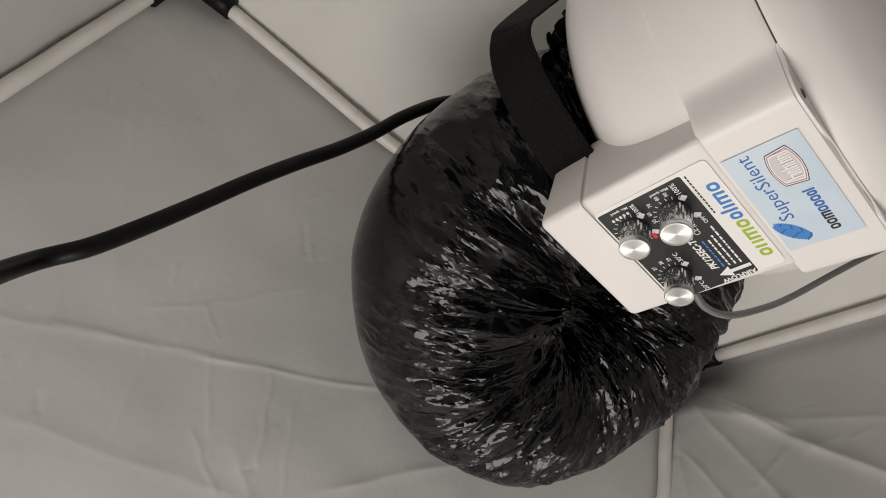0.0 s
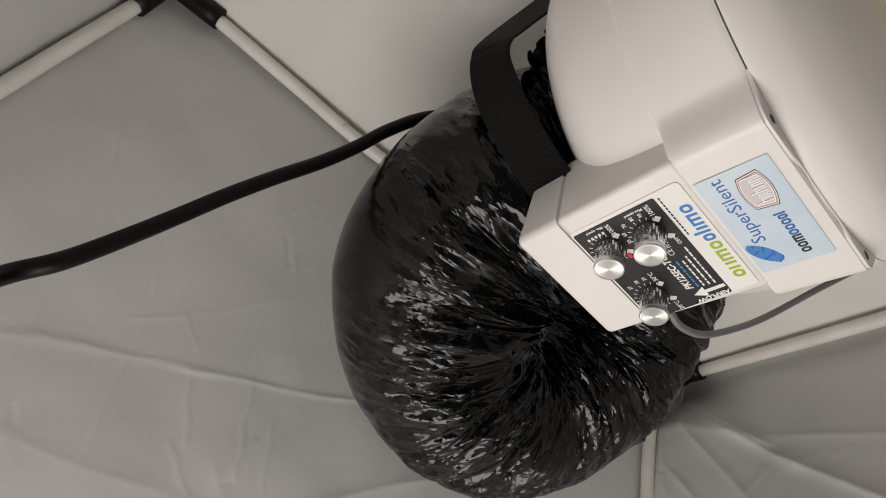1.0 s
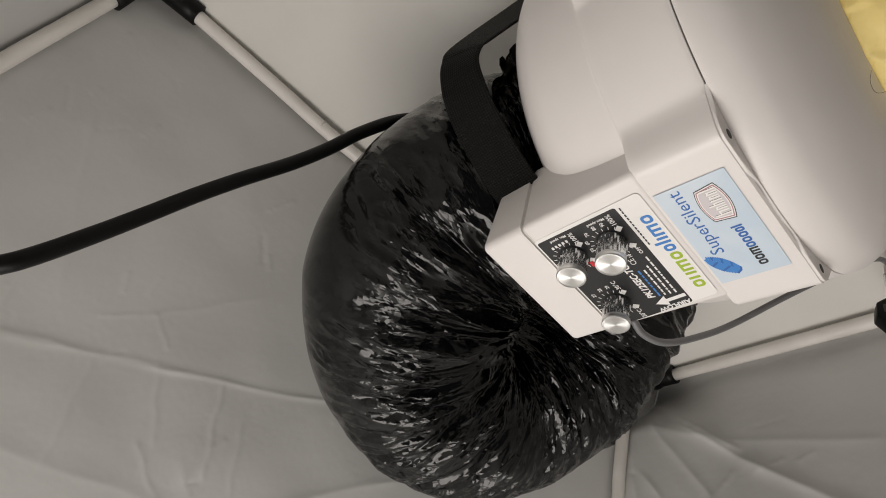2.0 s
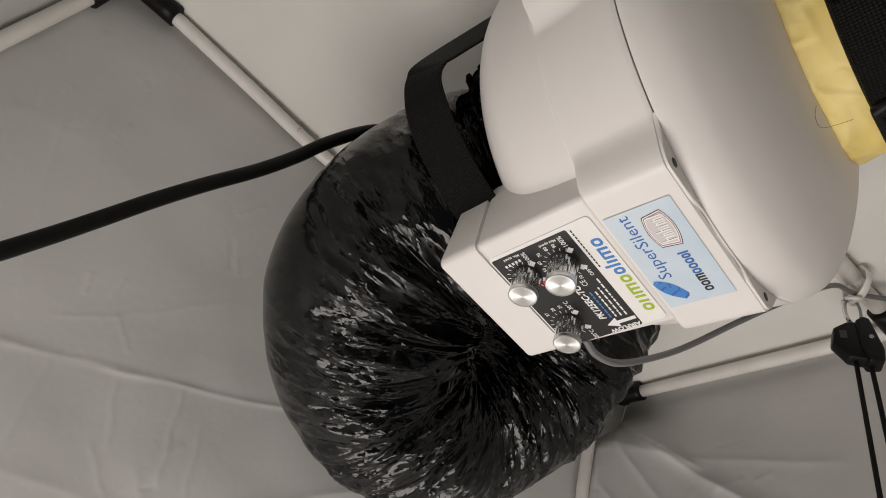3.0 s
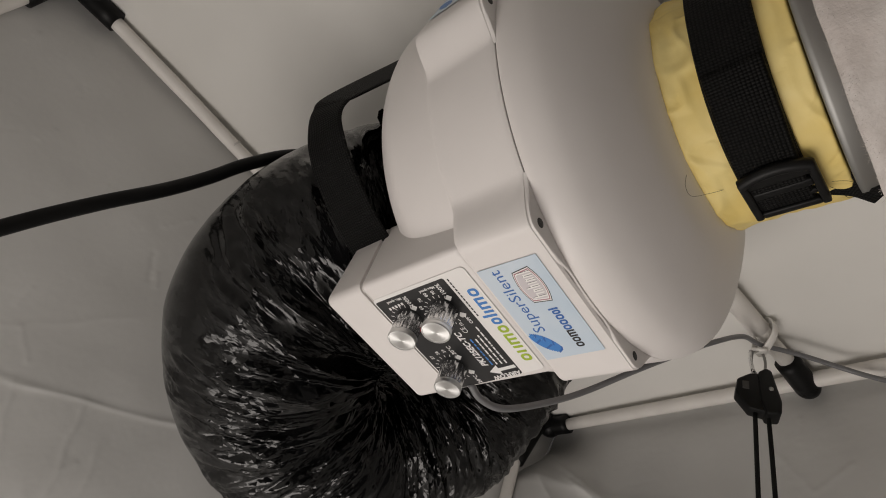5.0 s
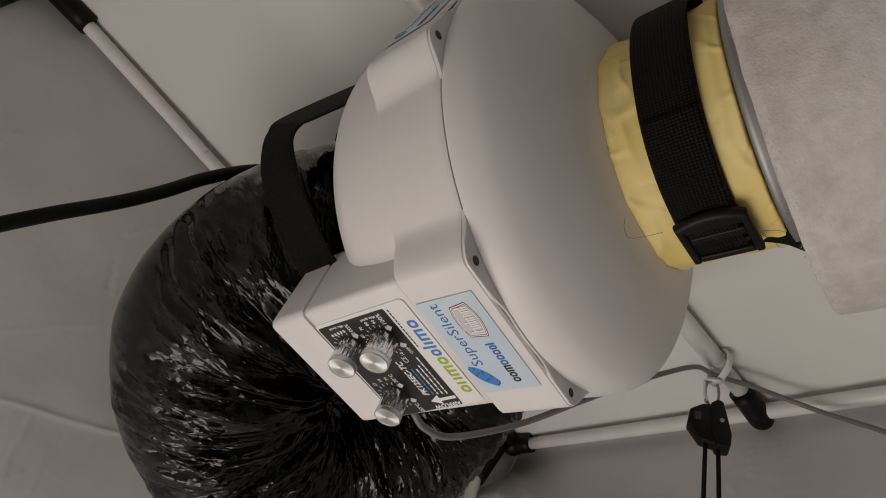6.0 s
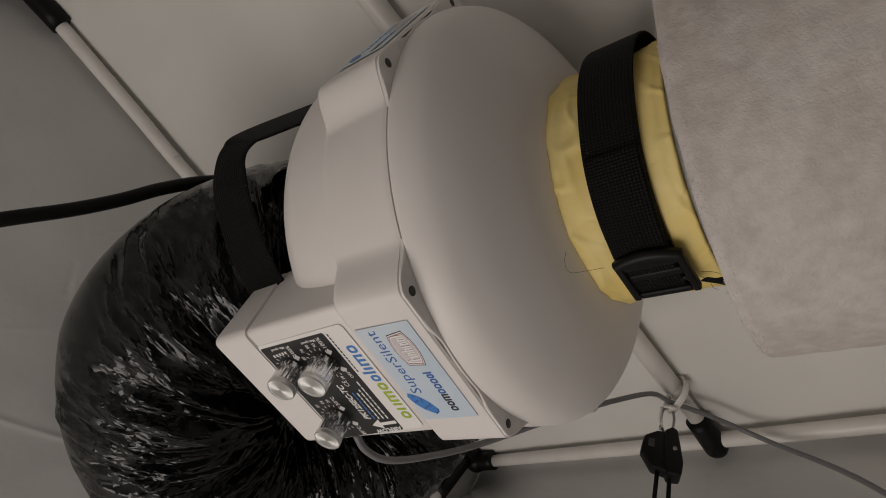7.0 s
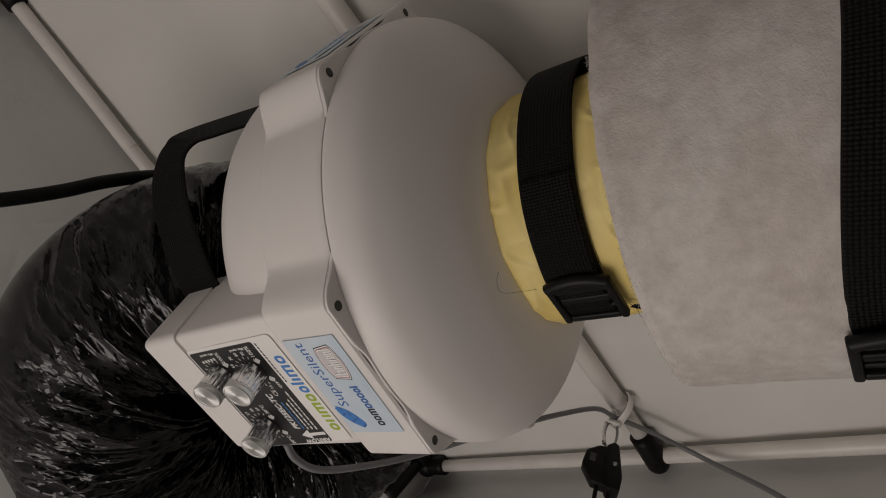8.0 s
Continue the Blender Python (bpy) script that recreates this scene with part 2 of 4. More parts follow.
def spline(points, per=10):
    """Smooth curve through places."""
    pts = [Vector(p) for p in points]
    ext = [2 * pts[0] - pts[1], *pts, 2 * pts[-1] - pts[-2]]
    out = []
    for i in range(1, len(ext) - 2):
        p0, p1, p2, p3 = ext[i - 1:i + 3]
        for k in range(per):
            s = k / per
            out.append(0.5 * (2 * p1 + (p2 - p0) * s + (2 * p0 - 5 * p1 + 4 * p2 - p3) * s * s + (3 * p1 - p0 - 3 * p2 + p3) * s ** 3))
    out.append(pts[-1])
    return out


def frames_along(pts, first=Vector((0, 0, 1))):
    """Tangent, side and up for each place, without twist."""
    out, up = [], first.copy()
    for i, p in enumerate(pts):
        t = (pts[min(i + 1, len(pts) - 1)] - pts[max(i - 1, 0)]).normalized()
        up = (up - t * up.dot(t))
        if up.length < 1e-6:
            up = t.orthogonal()
        up.normalize()
        out.append((t, t.cross(up).normalized(), up))
    return out


def tube_bm(points, radius, per=10, sides=14, cap=True):
    pts = spline(points, per) if per else [Vector(p) for p in points]
    fr = frames_along(pts, Vector((0.13, 0.21, 0.97)))
    rows = []
    for p, (t, s, up) in zip(pts, fr):
        rows.append([p + radius * (math.cos(2 * math.pi * j / sides) * s + math.sin(2 * math.pi * j / sides) * up) for j in range(sides)])
    bm = grid_bm(rows, close_v=True)
    if cap:
        bm.verts.ensure_lookup_table()
        bm.faces.new([bm.verts[j] for j in range(sides)][::-1])
        bm.faces.new([bm.verts[(len(pts) - 1) * sides + j] for j in range(sides)])
    bmesh.ops.recalc_face_normals(bm, faces=bm.faces[:])
    return bm


def revolve_bm(profile, sides=96, centre=(0, 0), close=False, a0=0.0, a1=2 * math.pi):
    """Turns (y, radius) pairs round the local y axis."""
    rows = []
    full = abs(a1 - a0 - 2 * math.pi) < 1e-6
    n = sides if full else sides + 1
    for y, rad in profile:
        rows.append([(centre[0] + rad * math.sin(a0 + (a1 - a0) * j / sides), y, centre[1] + rad * math.cos(a0 + (a1 - a0) * j / sides)) for j in range(n)])
    bm = grid_bm(rows, close_u=close, close_v=full)
    bmesh.ops.recalc_face_normals(bm, faces=bm.faces[:])
    return bm


def ribbon_bm(points, normals, width, thick, per=8):
    """A strap: a flat band along a curve, its broad side square to the normals."""
    pts, nor = spline(points, per), spline(normals, per)
    rows, uv, run = [], [], 0.0
    for i, p in enumerate(pts):
        t = (pts[min(i + 1, len(pts) - 1)] - pts[max(i - 1, 0)]).normalized()
        nn = (nor[i] - t * nor[i].dot(t)).normalized()
        s = t.cross(nn)
        if i:
            run += (p - pts[i - 1]).length
        row, ur = [], []
        for a, b in ((-0.5, -0.5), (-0.48, 0.3), (-0.44, 0.5), (0.0, 0.5), (0.44, 0.5), (0.48, 0.3), (0.5, -0.5), (0.0, -0.5)):
            row.append(p + s * a * width + nn * b * thick)
            ur.append((run, a * width))
        rows.append(row)
        uv.append(ur)
    bm = grid_bm(rows, close_v=True, uv=uv)
    bm.verts.ensure_lookup_table()
    n = len(pts)
    bm.faces.new([bm.verts[j] for j in range(8)][::-1])
    bm.faces.new([bm.verts[(n - 1) * 8 + j] for j in range(8)])
    bmesh.ops.recalc_face_normals(bm, faces=bm.faces[:])
    return bm


def smoothstep(a, b, x):
    """0 at a, 1 at b."""
    s = min(1.0, max(0.0, (x - a) / (b - a)))
    return s * s * (3 - 2 * s)


# ---- the tent ----
X0, X1, Y0, Y1 = -0.425, 0.520, -0.60, 0.507


def roof_z(x):
    return 1.9534 + (x - X0) * 0.0376


def roof_height(x, y):
    """The roof sags a little towards the far pole."""
    return roof_z(x) - 0.014 * smoothstep(0.20, 0.50, y) * max(0.0, math.sin(math.pi * (x + 0.36) / 0.80)) ** 2 if -0.36 < x < 0.44 else roof_z(x)


def sheet(name, mat, place, nu, nv, label, category):
    """A slack sheet of cloth: place(u, v) gives its points, u and v from 0 to 1."""
    rows = [[place(i / nu, j / nv) for j in range(nv + 1)] for i in range(nu + 1)]
    return tagged(part(name, grid_bm(rows), mat), label, category, "", "structure")


def crease(x, z, ax, az, bx, bz, wide, high):
    """Height of a fold that runs from a to b across a cloth."""
    dx, dz = bx - ax, bz - az
    ln = math.hypot(dx, dz)
    if abs(x - (ax + bx) / 2) > ln + 0.05 or abs(z - (az + bz) / 2) > ln + 0.05:
        return 0.0
    s = ((x - ax) * dx + (z - az) * dz) / ln ** 2
    off = ((x - ax) * dz - (z - az) * dx) / ln
    off += min(0.0025, ln * 0.03) * noise.noise(Vector((s * 5, ax, az)))
    if s < -0.2 or s > 1.2:
        return 0.0
    fade = smoothstep(-0.15, 0.05, s) * (1 - smoothstep(0.95, 1.15, s))
    return high * fade * math.exp(-abs(off / wide) ** 1.15) * (0.75 + 0.5 * noise.noise(Vector((s * 9, az, 3))))


A_FOLDS = [(-0.42, 1.43, -0.16, 1.552, 0.0046, 0.0010), (-0.20, 1.537, -0.06, 1.595, 0.0030, 0.0010), (-0.08, 1.583, 0.16, 1.69, 0.0022, 0.0014), (-0.30, 1.75, -0.20, 1.60, 0.006, 0.00055),
           (0.10, 1.55, 0.40, 1.80, 0.006, 0.00165), (-0.2, 1.45, 0.05, 1.50, 0.007, 0.00088), (0.0, 1.52, 0.12, 1.42, 0.006, 0.00110), (-0.115, 1.625, -0.085, 1.605, 0.0016, 0.00066), (-0.12, 1.62, -0.05, 1.70, 0.003, 0.00044),
           (-0.24, 1.62, -0.2, 1.50, 0.004, 0.00066), (-0.08, 1.585, -0.04, 1.53, 0.0022, 0.00077), (-0.02, 1.605, 0.015, 1.53, 0.0022, 0.00099), (-0.05, 1.52, 0.01, 1.48, 0.002, 0.00077), (-0.13, 1.56, -0.10, 1.47, 0.003, 0.00055), (0.02, 1.58, 0.06, 1.50, 0.0022, 0.00077)]
B_FOLDS = [(0.50, 1.937, 0.36, 1.855, 0.006, 0.006), (0.40, 1.868, 0.10, 1.70, 0.007, 0.007), (0.48, 1.90, 0.30, 1.70, 0.005, 0.003), (0.49, 1.85, 0.42, 1.60, 0.005, 0.003), (0.47, 1.88, 0.20, 1.84, 0.006, 0.002), (0.46, 1.80, 0.25, 1.60, 0.005, 0.003)]


DENT = random.Random(5)
for _ in range(34):
    dx, dz, da, dl = DENT.uniform(-0.38, 0.12), DENT.uniform(1.40, 1.86), DENT.uniform(0.6, 2.6), DENT.uniform(0.008, 0.035)
    A_FOLDS.append((dx, dz, dx + dl * math.cos(da), dz + dl * math.sin(da), DENT.uniform(0.0018, 0.0030), DENT.choice((-1, 1)) * DENT.uniform(0.0004, 0.0010)))
for _ in range(22):
    dy, dz, da, dl = DENT.uniform(0.0, 0.48), DENT.uniform(1.55, 1.92), DENT.uniform(0, 3.1), DENT.uniform(0.015, 0.06)
    B_FOLDS.append((dy, dz, dy + dl * math.cos(da), dz + dl * math.sin(da), DENT.uniform(0.0022, 0.0036), DENT.choice((-1, 1)) * DENT.uniform(0.0005, 0.0014)))


def dense(v, zc, top):
    """Heights with most of the rows above zc."""
    return v / 0.15 * zc if v < 0.15 else zc + (v - 0.15) / 0.85 * (top - zc)


def wall_far(u, v):
    x = X0 + u * (X1 - X0)
    z = dense(v, 1.30, roof_height(x, Y1) + 0.002)
    y = Y1 + 0.006 * noise.noise(Vector((x * 3, z * 3, 1.0))) + 0.0015 * noise.noise(Vector((x * 14, z * 14, 4.0)))
    return (x, y - sum(crease(x, z, *c) for c in A_FOLDS), z)


def wall_side(u, v):
    y = dense(u, 0.60, Y1 - Y0) + Y0
    z = dense(v, 1.45, roof_z(X1))
    x = X1 + 0.006 * noise.noise(Vector((y * 3, z * 3, 7.0))) + 0.0015 * noise.noise(Vector((y * 14, z * 14, 2.0)))
    # the cloth is drawn in to the leaning corner pole
    if z > 1.87:
        drawn = 0.044 * (1 - smoothstep(1.87, 1.955, z))
    elif z > 1.62:
        drawn = 0.012 + 0.032 * (z - 1.62) / 0.25
    else:
        drawn = 0.009 + 0.003 * z / 1.62
    return (x - drawn * smoothstep(0.34, 0.50, y) - sum(crease(y, z, *c) for c in B_FOLDS), y, z)


def wall_other(u, v):
    y, z = Y0 + u * (Y1 - Y0), v * roof_z(X0)
    return (-0.4045 - 0.0085 * smoothstep(1.85, 1.93, z) + 0.004 * noise.noise(Vector((y * 5, z * 5, 12.0))) + 0.0015 * noise.noise(Vector((y * 16, z * 16, 5.0))), y, z)


def roof(u, v):
    x, y = X0 + u * (X1 - X0), Y0 + v * (Y1 - Y0)
    return (x, y, roof_height(x, y) + 0.0015 + 0.0022 * noise.noise(Vector((x * 4, y * 4, 21.0))) + 0.001 * noise.noise(Vector((x * 17, y * 17, 22.0))))


sheet("wall_far", TENT_WALL, wall_far, 460, 400, "silvery grey creased tent cloth wall behind the duct", "tent wall")
sheet("wall_side", TENT_WALL, wall_side, 230, 260, "silvery grey creased tent cloth wall with long folds", "tent wall")
sheet("wall_left", TENT_WALL, wall_other, 80, 140, "silvery grey rippled tent cloth wall", "tent wall")
sheet("ceiling", TENT_ROOF, roof, 100, 110, "pale taut tent roof cloth over white poles", "tent roof")
sheet("floor", FLOOR, lambda u, v: (X0 + u * (X1 - X0), Y0 + v * (Y1 - Y0), 0.004 * noise.noise(Vector((u * 6, v * 6, 0)))), 30, 30, "grey waterproof floor sheet of the tent", "floor")
# front of the tent with its door rolled open, behind the camera
front = thing("wall_front", Matrix.Identity(4), "grey tent front with its door rolled open", "tent wall", "", "structure")
part("side_panel", box_bm(X0, -0.37, Y0 - 0.006, Y0 - 0.002, 0, 1.95), TENT_WALL, front, smooth=False)
part("side_panel", box_bm(0.42, X1, Y0 - 0.006, Y0 - 0.002, 0, 1.985), TENT_WALL, front, smooth=False)
part("top_panel", box_bm(-0.3695, 0.4195, Y0 - 0.006, Y0 - 0.002, 1.86, 1.955), TENT_WALL, front, smooth=False)
part("bottom_panel", box_bm(-0.3695, 0.4195, Y0 - 0.006, Y0 - 0.002, 0, 0.12), TENT_WALL, front, smooth=False)

# ---- the frame of the tent ----
R_POLE = 0.0086
tent_frame = thing("tent_frame", Matrix.Translation((0, 0, 0)), "white enamelled steel tent frame with black plastic corner joints", "tent frame", "", "structure")
J1, J2 = Vector((-0.395, 0.487, 1.946)), Vector((0.492, 0.488, 1.974))
A_LINE = [(-0.335, 0.487, 1.9462), (-0.2, 0.492, 1.9445), (-0.07, 0.495, 1.9425), (0.15, 0.492, 1.956), (0.43, 0.489, 1.974)]


def pole(points, label=""):
    return part("pole", tube_bm(points, R_POLE, 8, 20), POLE, tent_frame, label)


pole(A_LINE)
pole([(0.497, 0.462, 1.9765), (0.499, 0.1, 1.9755), (0.499, -0.25, 1.9755), (0.499, -0.56, 1.9755)])
pole([(0.4600, 0.497, 1.905), (0.465, 0.497, 1.869), (0.4749, 0.497, 1.812), (0.4862, 0.497, 1.756), (0.498, 0.497, 1.62), (0.502, 0.497, 1.2), (0.502, 0.497, 0.02)])
pole([(-0.3938, 0.492, 1.90), (-0.3930, 0.492, 1.77), (-0.3922, 0.492, 1.68), (-0.391, 0.492, 1.2), (-0.391, 0.492, 0.02)])
pole([(-0.400, 0.42, 1.945), (-0.400, 0.0, 1.945), (-0.400, -0.56, 1.945)])
part("hanging_bar", tube_bm([(-0.36, 0.104, 1.943), (0.0, 0.106, 1.957), (0.25, 0.108, 1.967), (0.412, 0.1105, 1.9742)], 0.0106, 8, 20), POLE, tent_frame, "white hanging bar across the roof")
pole([(0.405, 0.1105, 1.9750), (0.43, 0.111, 1.9755), (0.470, 0.111, 1.9760)])


# where two lengths of the far pole push together
part("pole_sleeve_edge", tube_bm([(-0.1262, 0.4938, 1.9433), (-0.1250, 0.4938, 1.9432), (-0.1238, 0.4938, 1.9431)], R_POLE * 1.012, 2, 20), GREY_PLASTIC, tent_frame, "dark scuffed edge where two poles meet")


def joint(name, arms, radius=0.0138, ball=1.2):
    """A moulded corner piece with a sleeve for every pole."""
    bm = bmesh.new()
    for a, b in arms:
        t = tube_bm([a, (Vector(a) + Vector(b)) / 2, b], radius, 2, 18)
        me = bpy.data.meshes.new("tmp")
        t.to_mesh(me)
        t.free()
        bm.from_mesh(me)
        bpy.data.meshes.remove(me)
    bmesh.ops.create_icosphere(bm, subdivisions=3, radius=radius * ball, matrix=Matrix.Translation(arms[0][0]))
    return part(name, bm, BLACK_PLASTIC, tent_frame, "black moulded plastic corner joint")


joint("corner_joint", [(J1, (-0.322, 0.487, 1.9475)), (J1, (-0.3942, 0.492, 1.885)), (J1, (-0.400, 0.41, 1.945))])
joint("corner_joint", [(J2, (0.42, 0.489, 1.974)), (J2, (0.4975, 0.455, 1.978)), (Vector((0.472, 0.493, 1.966)), (0.4612, 0.497, 1.892))])
joint("bar_clamp", [(Vector((0.504, 0.110, 1.972)), (0.464, 0.1108, 1.9757))], 0.0132, 1.0)


# ---- fan, standing in its own axes: x across, y towards the filter, z down ----
AX, AY, AZ, AO = Vector((0.977563, 0.196508, 0.075857)), Vector((0.190018, -0.978093, 0.085008)), Vector((0.0909, -0.068687, -0.993489)), Vector((0.09167, 0.02657, 1.69686))
FAN = Matrix(((AX.x, AY.x, AZ.x, AO.x), (AX.y, AY.y, AZ.y, AO.y), (AX.z, AY.z, AZ.z, AO.z), (0, 0, 0, 1)))
CX, CZ = 0.042, -0.156
C2 = (CX, CZ)
fan = thing("duct_fan", FAN, "white plastic inline duct fan with a control box below", "fan")
REAR = [(0.0085, 0.1490), (0.0093, 0.1525), (0.0180, 0.1515), (0.0280, 0.1470), (0.0360, 0.1395), (0.0440, 0.1290), (0.0520, 0.1150), (0.0590, 0.1005), (0.0635, 0.0885), (0.0665, 0.0800), (0.0670, 0.0760), (0.0660, 0.0700)]


def smooth_profile(prof, per=4):
    return [(p.x, p.y) for p in spline([(a, b, 0) for a, b in prof], per)]


part("rear_housing", revolve_bm(smooth_profile(REAR), 160, C2), WHITE_PLASTIC, fan)
FRONT = [(0.0070, 0.1490), (0.0065, 0.1525), (-0.010, 0.1525), (-0.030, 0.1518), (-0.0430, 0.1515), (-0.0450, 0.1503), (-0.055, 0.1500), (-0.070, 0.1490), (-0.085, 0.1460), (-0.098, 0.1385), (-0.108, 0.1285), (-0.117, 0.1150), (-0.125, 0.0990), (-0.131, 0.0860), (-0.134, 0.0760), (-0.135, 0.0660)]


def front_housing():
    prof, rows, n = smooth_profile(FRONT, 5), [], 480
    for y, rad in prof:
        row = []
        for j in range(n):
            th = 2 * math.pi * j / n
            off = (th + math.pi / 4) % (math.pi / 2) - math.pi / 4
            ang = abs(off)
            flat = 0.1555 / math.cos(off)
            half = radians(20.6)
            if ang > half:
                edge = 0.1555 / math.cos(half)
                flat = rad + (edge - rad) * (1 - smoothstep(0.0, 1.0, (ang - half) / radians(10.0)))
            pad = max(rad, flat)
            on = smoothstep(-0.0455, -0.0425, y) if y > -0.05 else 0.0
            if y > 0.0066:
                pad = max(rad, flat - 0.0015)
            rr = rad + (pad - rad) * on
            row.append((CX + rr * math.sin(th), y, CZ + rr * math.cos(th)))
        rows.append(row)
    bm = grid_bm(rows, close_v=True)
    bmesh.ops.recalc_face_normals(bm, faces=bm.faces[:])
    return bm


part("front_housing", front_housing(), WHITE_PLASTIC, fan, auto=40)
part("seam", revolve_bm([(0.0060, 0.120), (0.0060, 0.1512), (0.0092, 0.1512), (0.0092, 0.120)], 120, C2), DARK_GAP, fan, "dark joint between the housing halves")
part("outlet_spigot", revolve_bm([(-0.105, 0.0640), (-0.150, 0.0640), (-0.150, 0.0615), (-0.105, 0.0615)], 64, C2), WHITE_PLASTIC, fan)


def pad_end(th):
    """Plate that closes the end of a mounting pad, with a dark disc for a screw hole in each corner."""
    n, outer, inner = 60, [], []
    for k in range(n + 1):
        off = radians(-30.4 + 60.8 * k / n)
        half = radians(20.6)
        if abs(off) <= half:
            rr = 0.1549 / math.cos(off)
        else:
            rr = 0.1520 + (0.1547 / math.cos(half) - 0.1520) * (1 - smoothstep(0, 1, (abs(off) - half) / radians(10.0)))
        rr = min(rr, 0.1538 + 0.012 * smoothstep(6, 20, abs(math.degrees(off))))
        outer.append((CX + rr * math.sin(th + off), CZ + rr * math.cos(th + off)))
        inner.append((CX + 0.149 * math.sin(th + off), CZ + 0.149 * math.cos(th + off)))
    near = [((a + b * 14) / 15, (c + d * 14) / 15) for (a, c), (b, d) in zip(inner, outer)]
    rows = [[(x, y, z) for x, z in ring] for y, ring in ((0.0062, inner), (0.0062, outer), (0.0084, outer), (0.0090, near), (0.0090, inner))]
    bm = grid_bm(rows)
    bmesh.ops.recalc_face_normals(bm, faces=bm.faces[:])
    plate_ob = part("pad_end", bm, WHITE_PLASTIC, fan, "white plastic pad end with screw holes", auto=40)
    # no hole is cut: its inner shade is a dark disc on the plate
    for sgn in (-1, 1):
        bm = revolve_bm([(0.0091, 0.0029), (0.0093, 0.0026), (0.0093, 0.0001)], 18)
        a = th + sgn * radians(20.2)
        bm.transform(Matrix.Translation((CX + 0.1585 * math.sin(a), 0, CZ + 0.1585 * math.cos(a))))
        part("screw", bm, DARK_GAP, plate_ob, "flat dark disc for a shaded screw hole")


for k in range(4):
    pad_end(k * math.pi / 2)


# control box under the outlet half
def face_z(y):
    return 0.0002 - 0.080 * (y + 0.042)


control = part("control_box", hull_bm([(x, y, z) for x, y, z in (
    (-0.0195, -0.0400, -0.0004), (0.0922, -0.0400, -0.0004), (-0.0200, -0.1192, face_z(-0.1192)), (0.0872, -0.1192, face_z(-0.1192)),
    (-0.0245, -0.0400, -0.050), (0.0960, -0.0400, -0.050), (-0.0245, -0.1192, -0.050), (0.0902, -0.1192, -0.050))], 0.0035), WHITE_PLASTIC, fan, auto=35)
part("cap_joint", hull_bm([(x, y, z) for x, y, z in (
    (-0.0188, -0.1150, face_z(-0.115) - 0.0012), (0.0860, -0.1150, face_z(-0.115) - 0.0012), (-0.0188, -0.1230, face_z(-0.123) - 0.0012), (0.0860, -0.1230, face_z(-0.123) - 0.0012),
    (-0.0232, -0.1150, -0.0480), (0.0888, -0.1150, -0.0480), (-0.0232, -0.1230, -0.0480), (0.0888, -0.1230, -0.0480))], 0.0030), GREY_PLASTIC, control, "fine joint behind the front cap", auto=35)


def front_cap():
    """Rounded cap over the end of the box: its long corners are broad, its rim against the box is sharp."""
    bm = hull_bm([(x, y, z) for x, y, z in (
        (-0.0204, -0.1197, face_z(-0.1197) + 0.0004), (0.0876, -0.1197, face_z(-0.1197) + 0.0004), (-0.0200, -0.1535, face_z(-0.1535) + 0.0004), (0.0862, -0.1535, face_z(-0.1535) + 0.0004),
        (-0.0250, -0.1197, -0.0505), (0.0906, -0.1197, -0.0505), (-0.0248, -0.1470, -0.0450), (0.0890, -0.1470, -0.0450))])
    rim = [e for e in bm.edges if all(v.co.y > -0.1200 for v in e.verts)]
    bmesh.ops.bevel(bm, geom=[e for e in bm.edges if e not in rim], offset=0.0052, segments=5, profile=0.5, affect="EDGES")
    return bm


part("front_cap", front_cap(), WHITE_PLASTIC, control, auto=35)


# ---- stickers and knobs on the control box ----
TILT_Y = math.atan(0.080)


def on_face(x, y, lift=0.0):
    """A pose on the face of the control box: its z stands off the face, its x is the reading direction of the print."""
    m = Matrix.Translation((x, y, face_z(y) + lift)) @ Matrix.Rotation(-TILT_Y, 4, "X") @ Matrix.Rotation(math.pi, 4, "Z")
    return m


def plate(w, h, t, corner, m):
    """A thin sticker with rounded corners, its middle at m."""
    bm = bmesh.new()
    ring = []
    for cx, cy, a0 in ((w / 2 - corner, h / 2 - corner, 0), (-w / 2 + corner, h / 2 - corner, 90), (-w / 2 + corner, -h / 2 + corner, 180), (w / 2 - corner, -h / 2 + corner, 270)):
        for k in range(5):
            a = radians(a0 + k * 22.5)
            ring.append((cx + corner * math.cos(a), cy + corner * math.sin(a)))
    low = [bm.verts.new((x, y, 0)) for x, y in ring]
    top = [bm.verts.new((x, y, t)) for x, y in ring]
    bm.faces.new(top)
    bm.faces.new(low[::-1])
    for i in range(len(ring)):
        j = (i + 1) % len(ring)
        bm.faces.new((low[i], low[j], top[j], top[i]))
    bm.transform(m)
    return bm


def writing(text, size, mat, m, parent, name="writing", bold=0.0, shear=0.0, align="LEFT", wide=1.0):
    """Printed words as thin flat letters."""
    cu = bpy.data.curves.new(name, "FONT")
    cu.body, cu.size, cu.align_x, cu.offset, cu.shear, cu.extrude = text, size, align, bold, shear, 0.00004
    cu.resolution_u = 2
    ob = new(name + "_curve", cu)
    me = bpy.data.meshes.new_from_object(ob)
    bpy.data.objects.remove(ob)
    bpy.data.curves.remove(cu)
    me.transform(m @ Matrix.Diagonal((wide, 1, 1, 1)))
    me.materials.clear()
    me.materials.append(mat)
    out = new(name, me)
    out.parent = parent
    return out


def bar(x, y, w, h, mat, parent, lift=0.0009, name="print_bar", slant=0.0):
    """A plain bar for print that cannot be told, its left end at x."""
    bm = plate(w, h, 0.0001, min(w, h) * 0.3, Matrix.Translation((w / 2, 0, 0)))
    for v in bm.verts:
        v.co.x += slant * v.co.y
    bm.transform(on_face(x, y, lift))
    return part(name, bm, mat, parent, smooth=False)


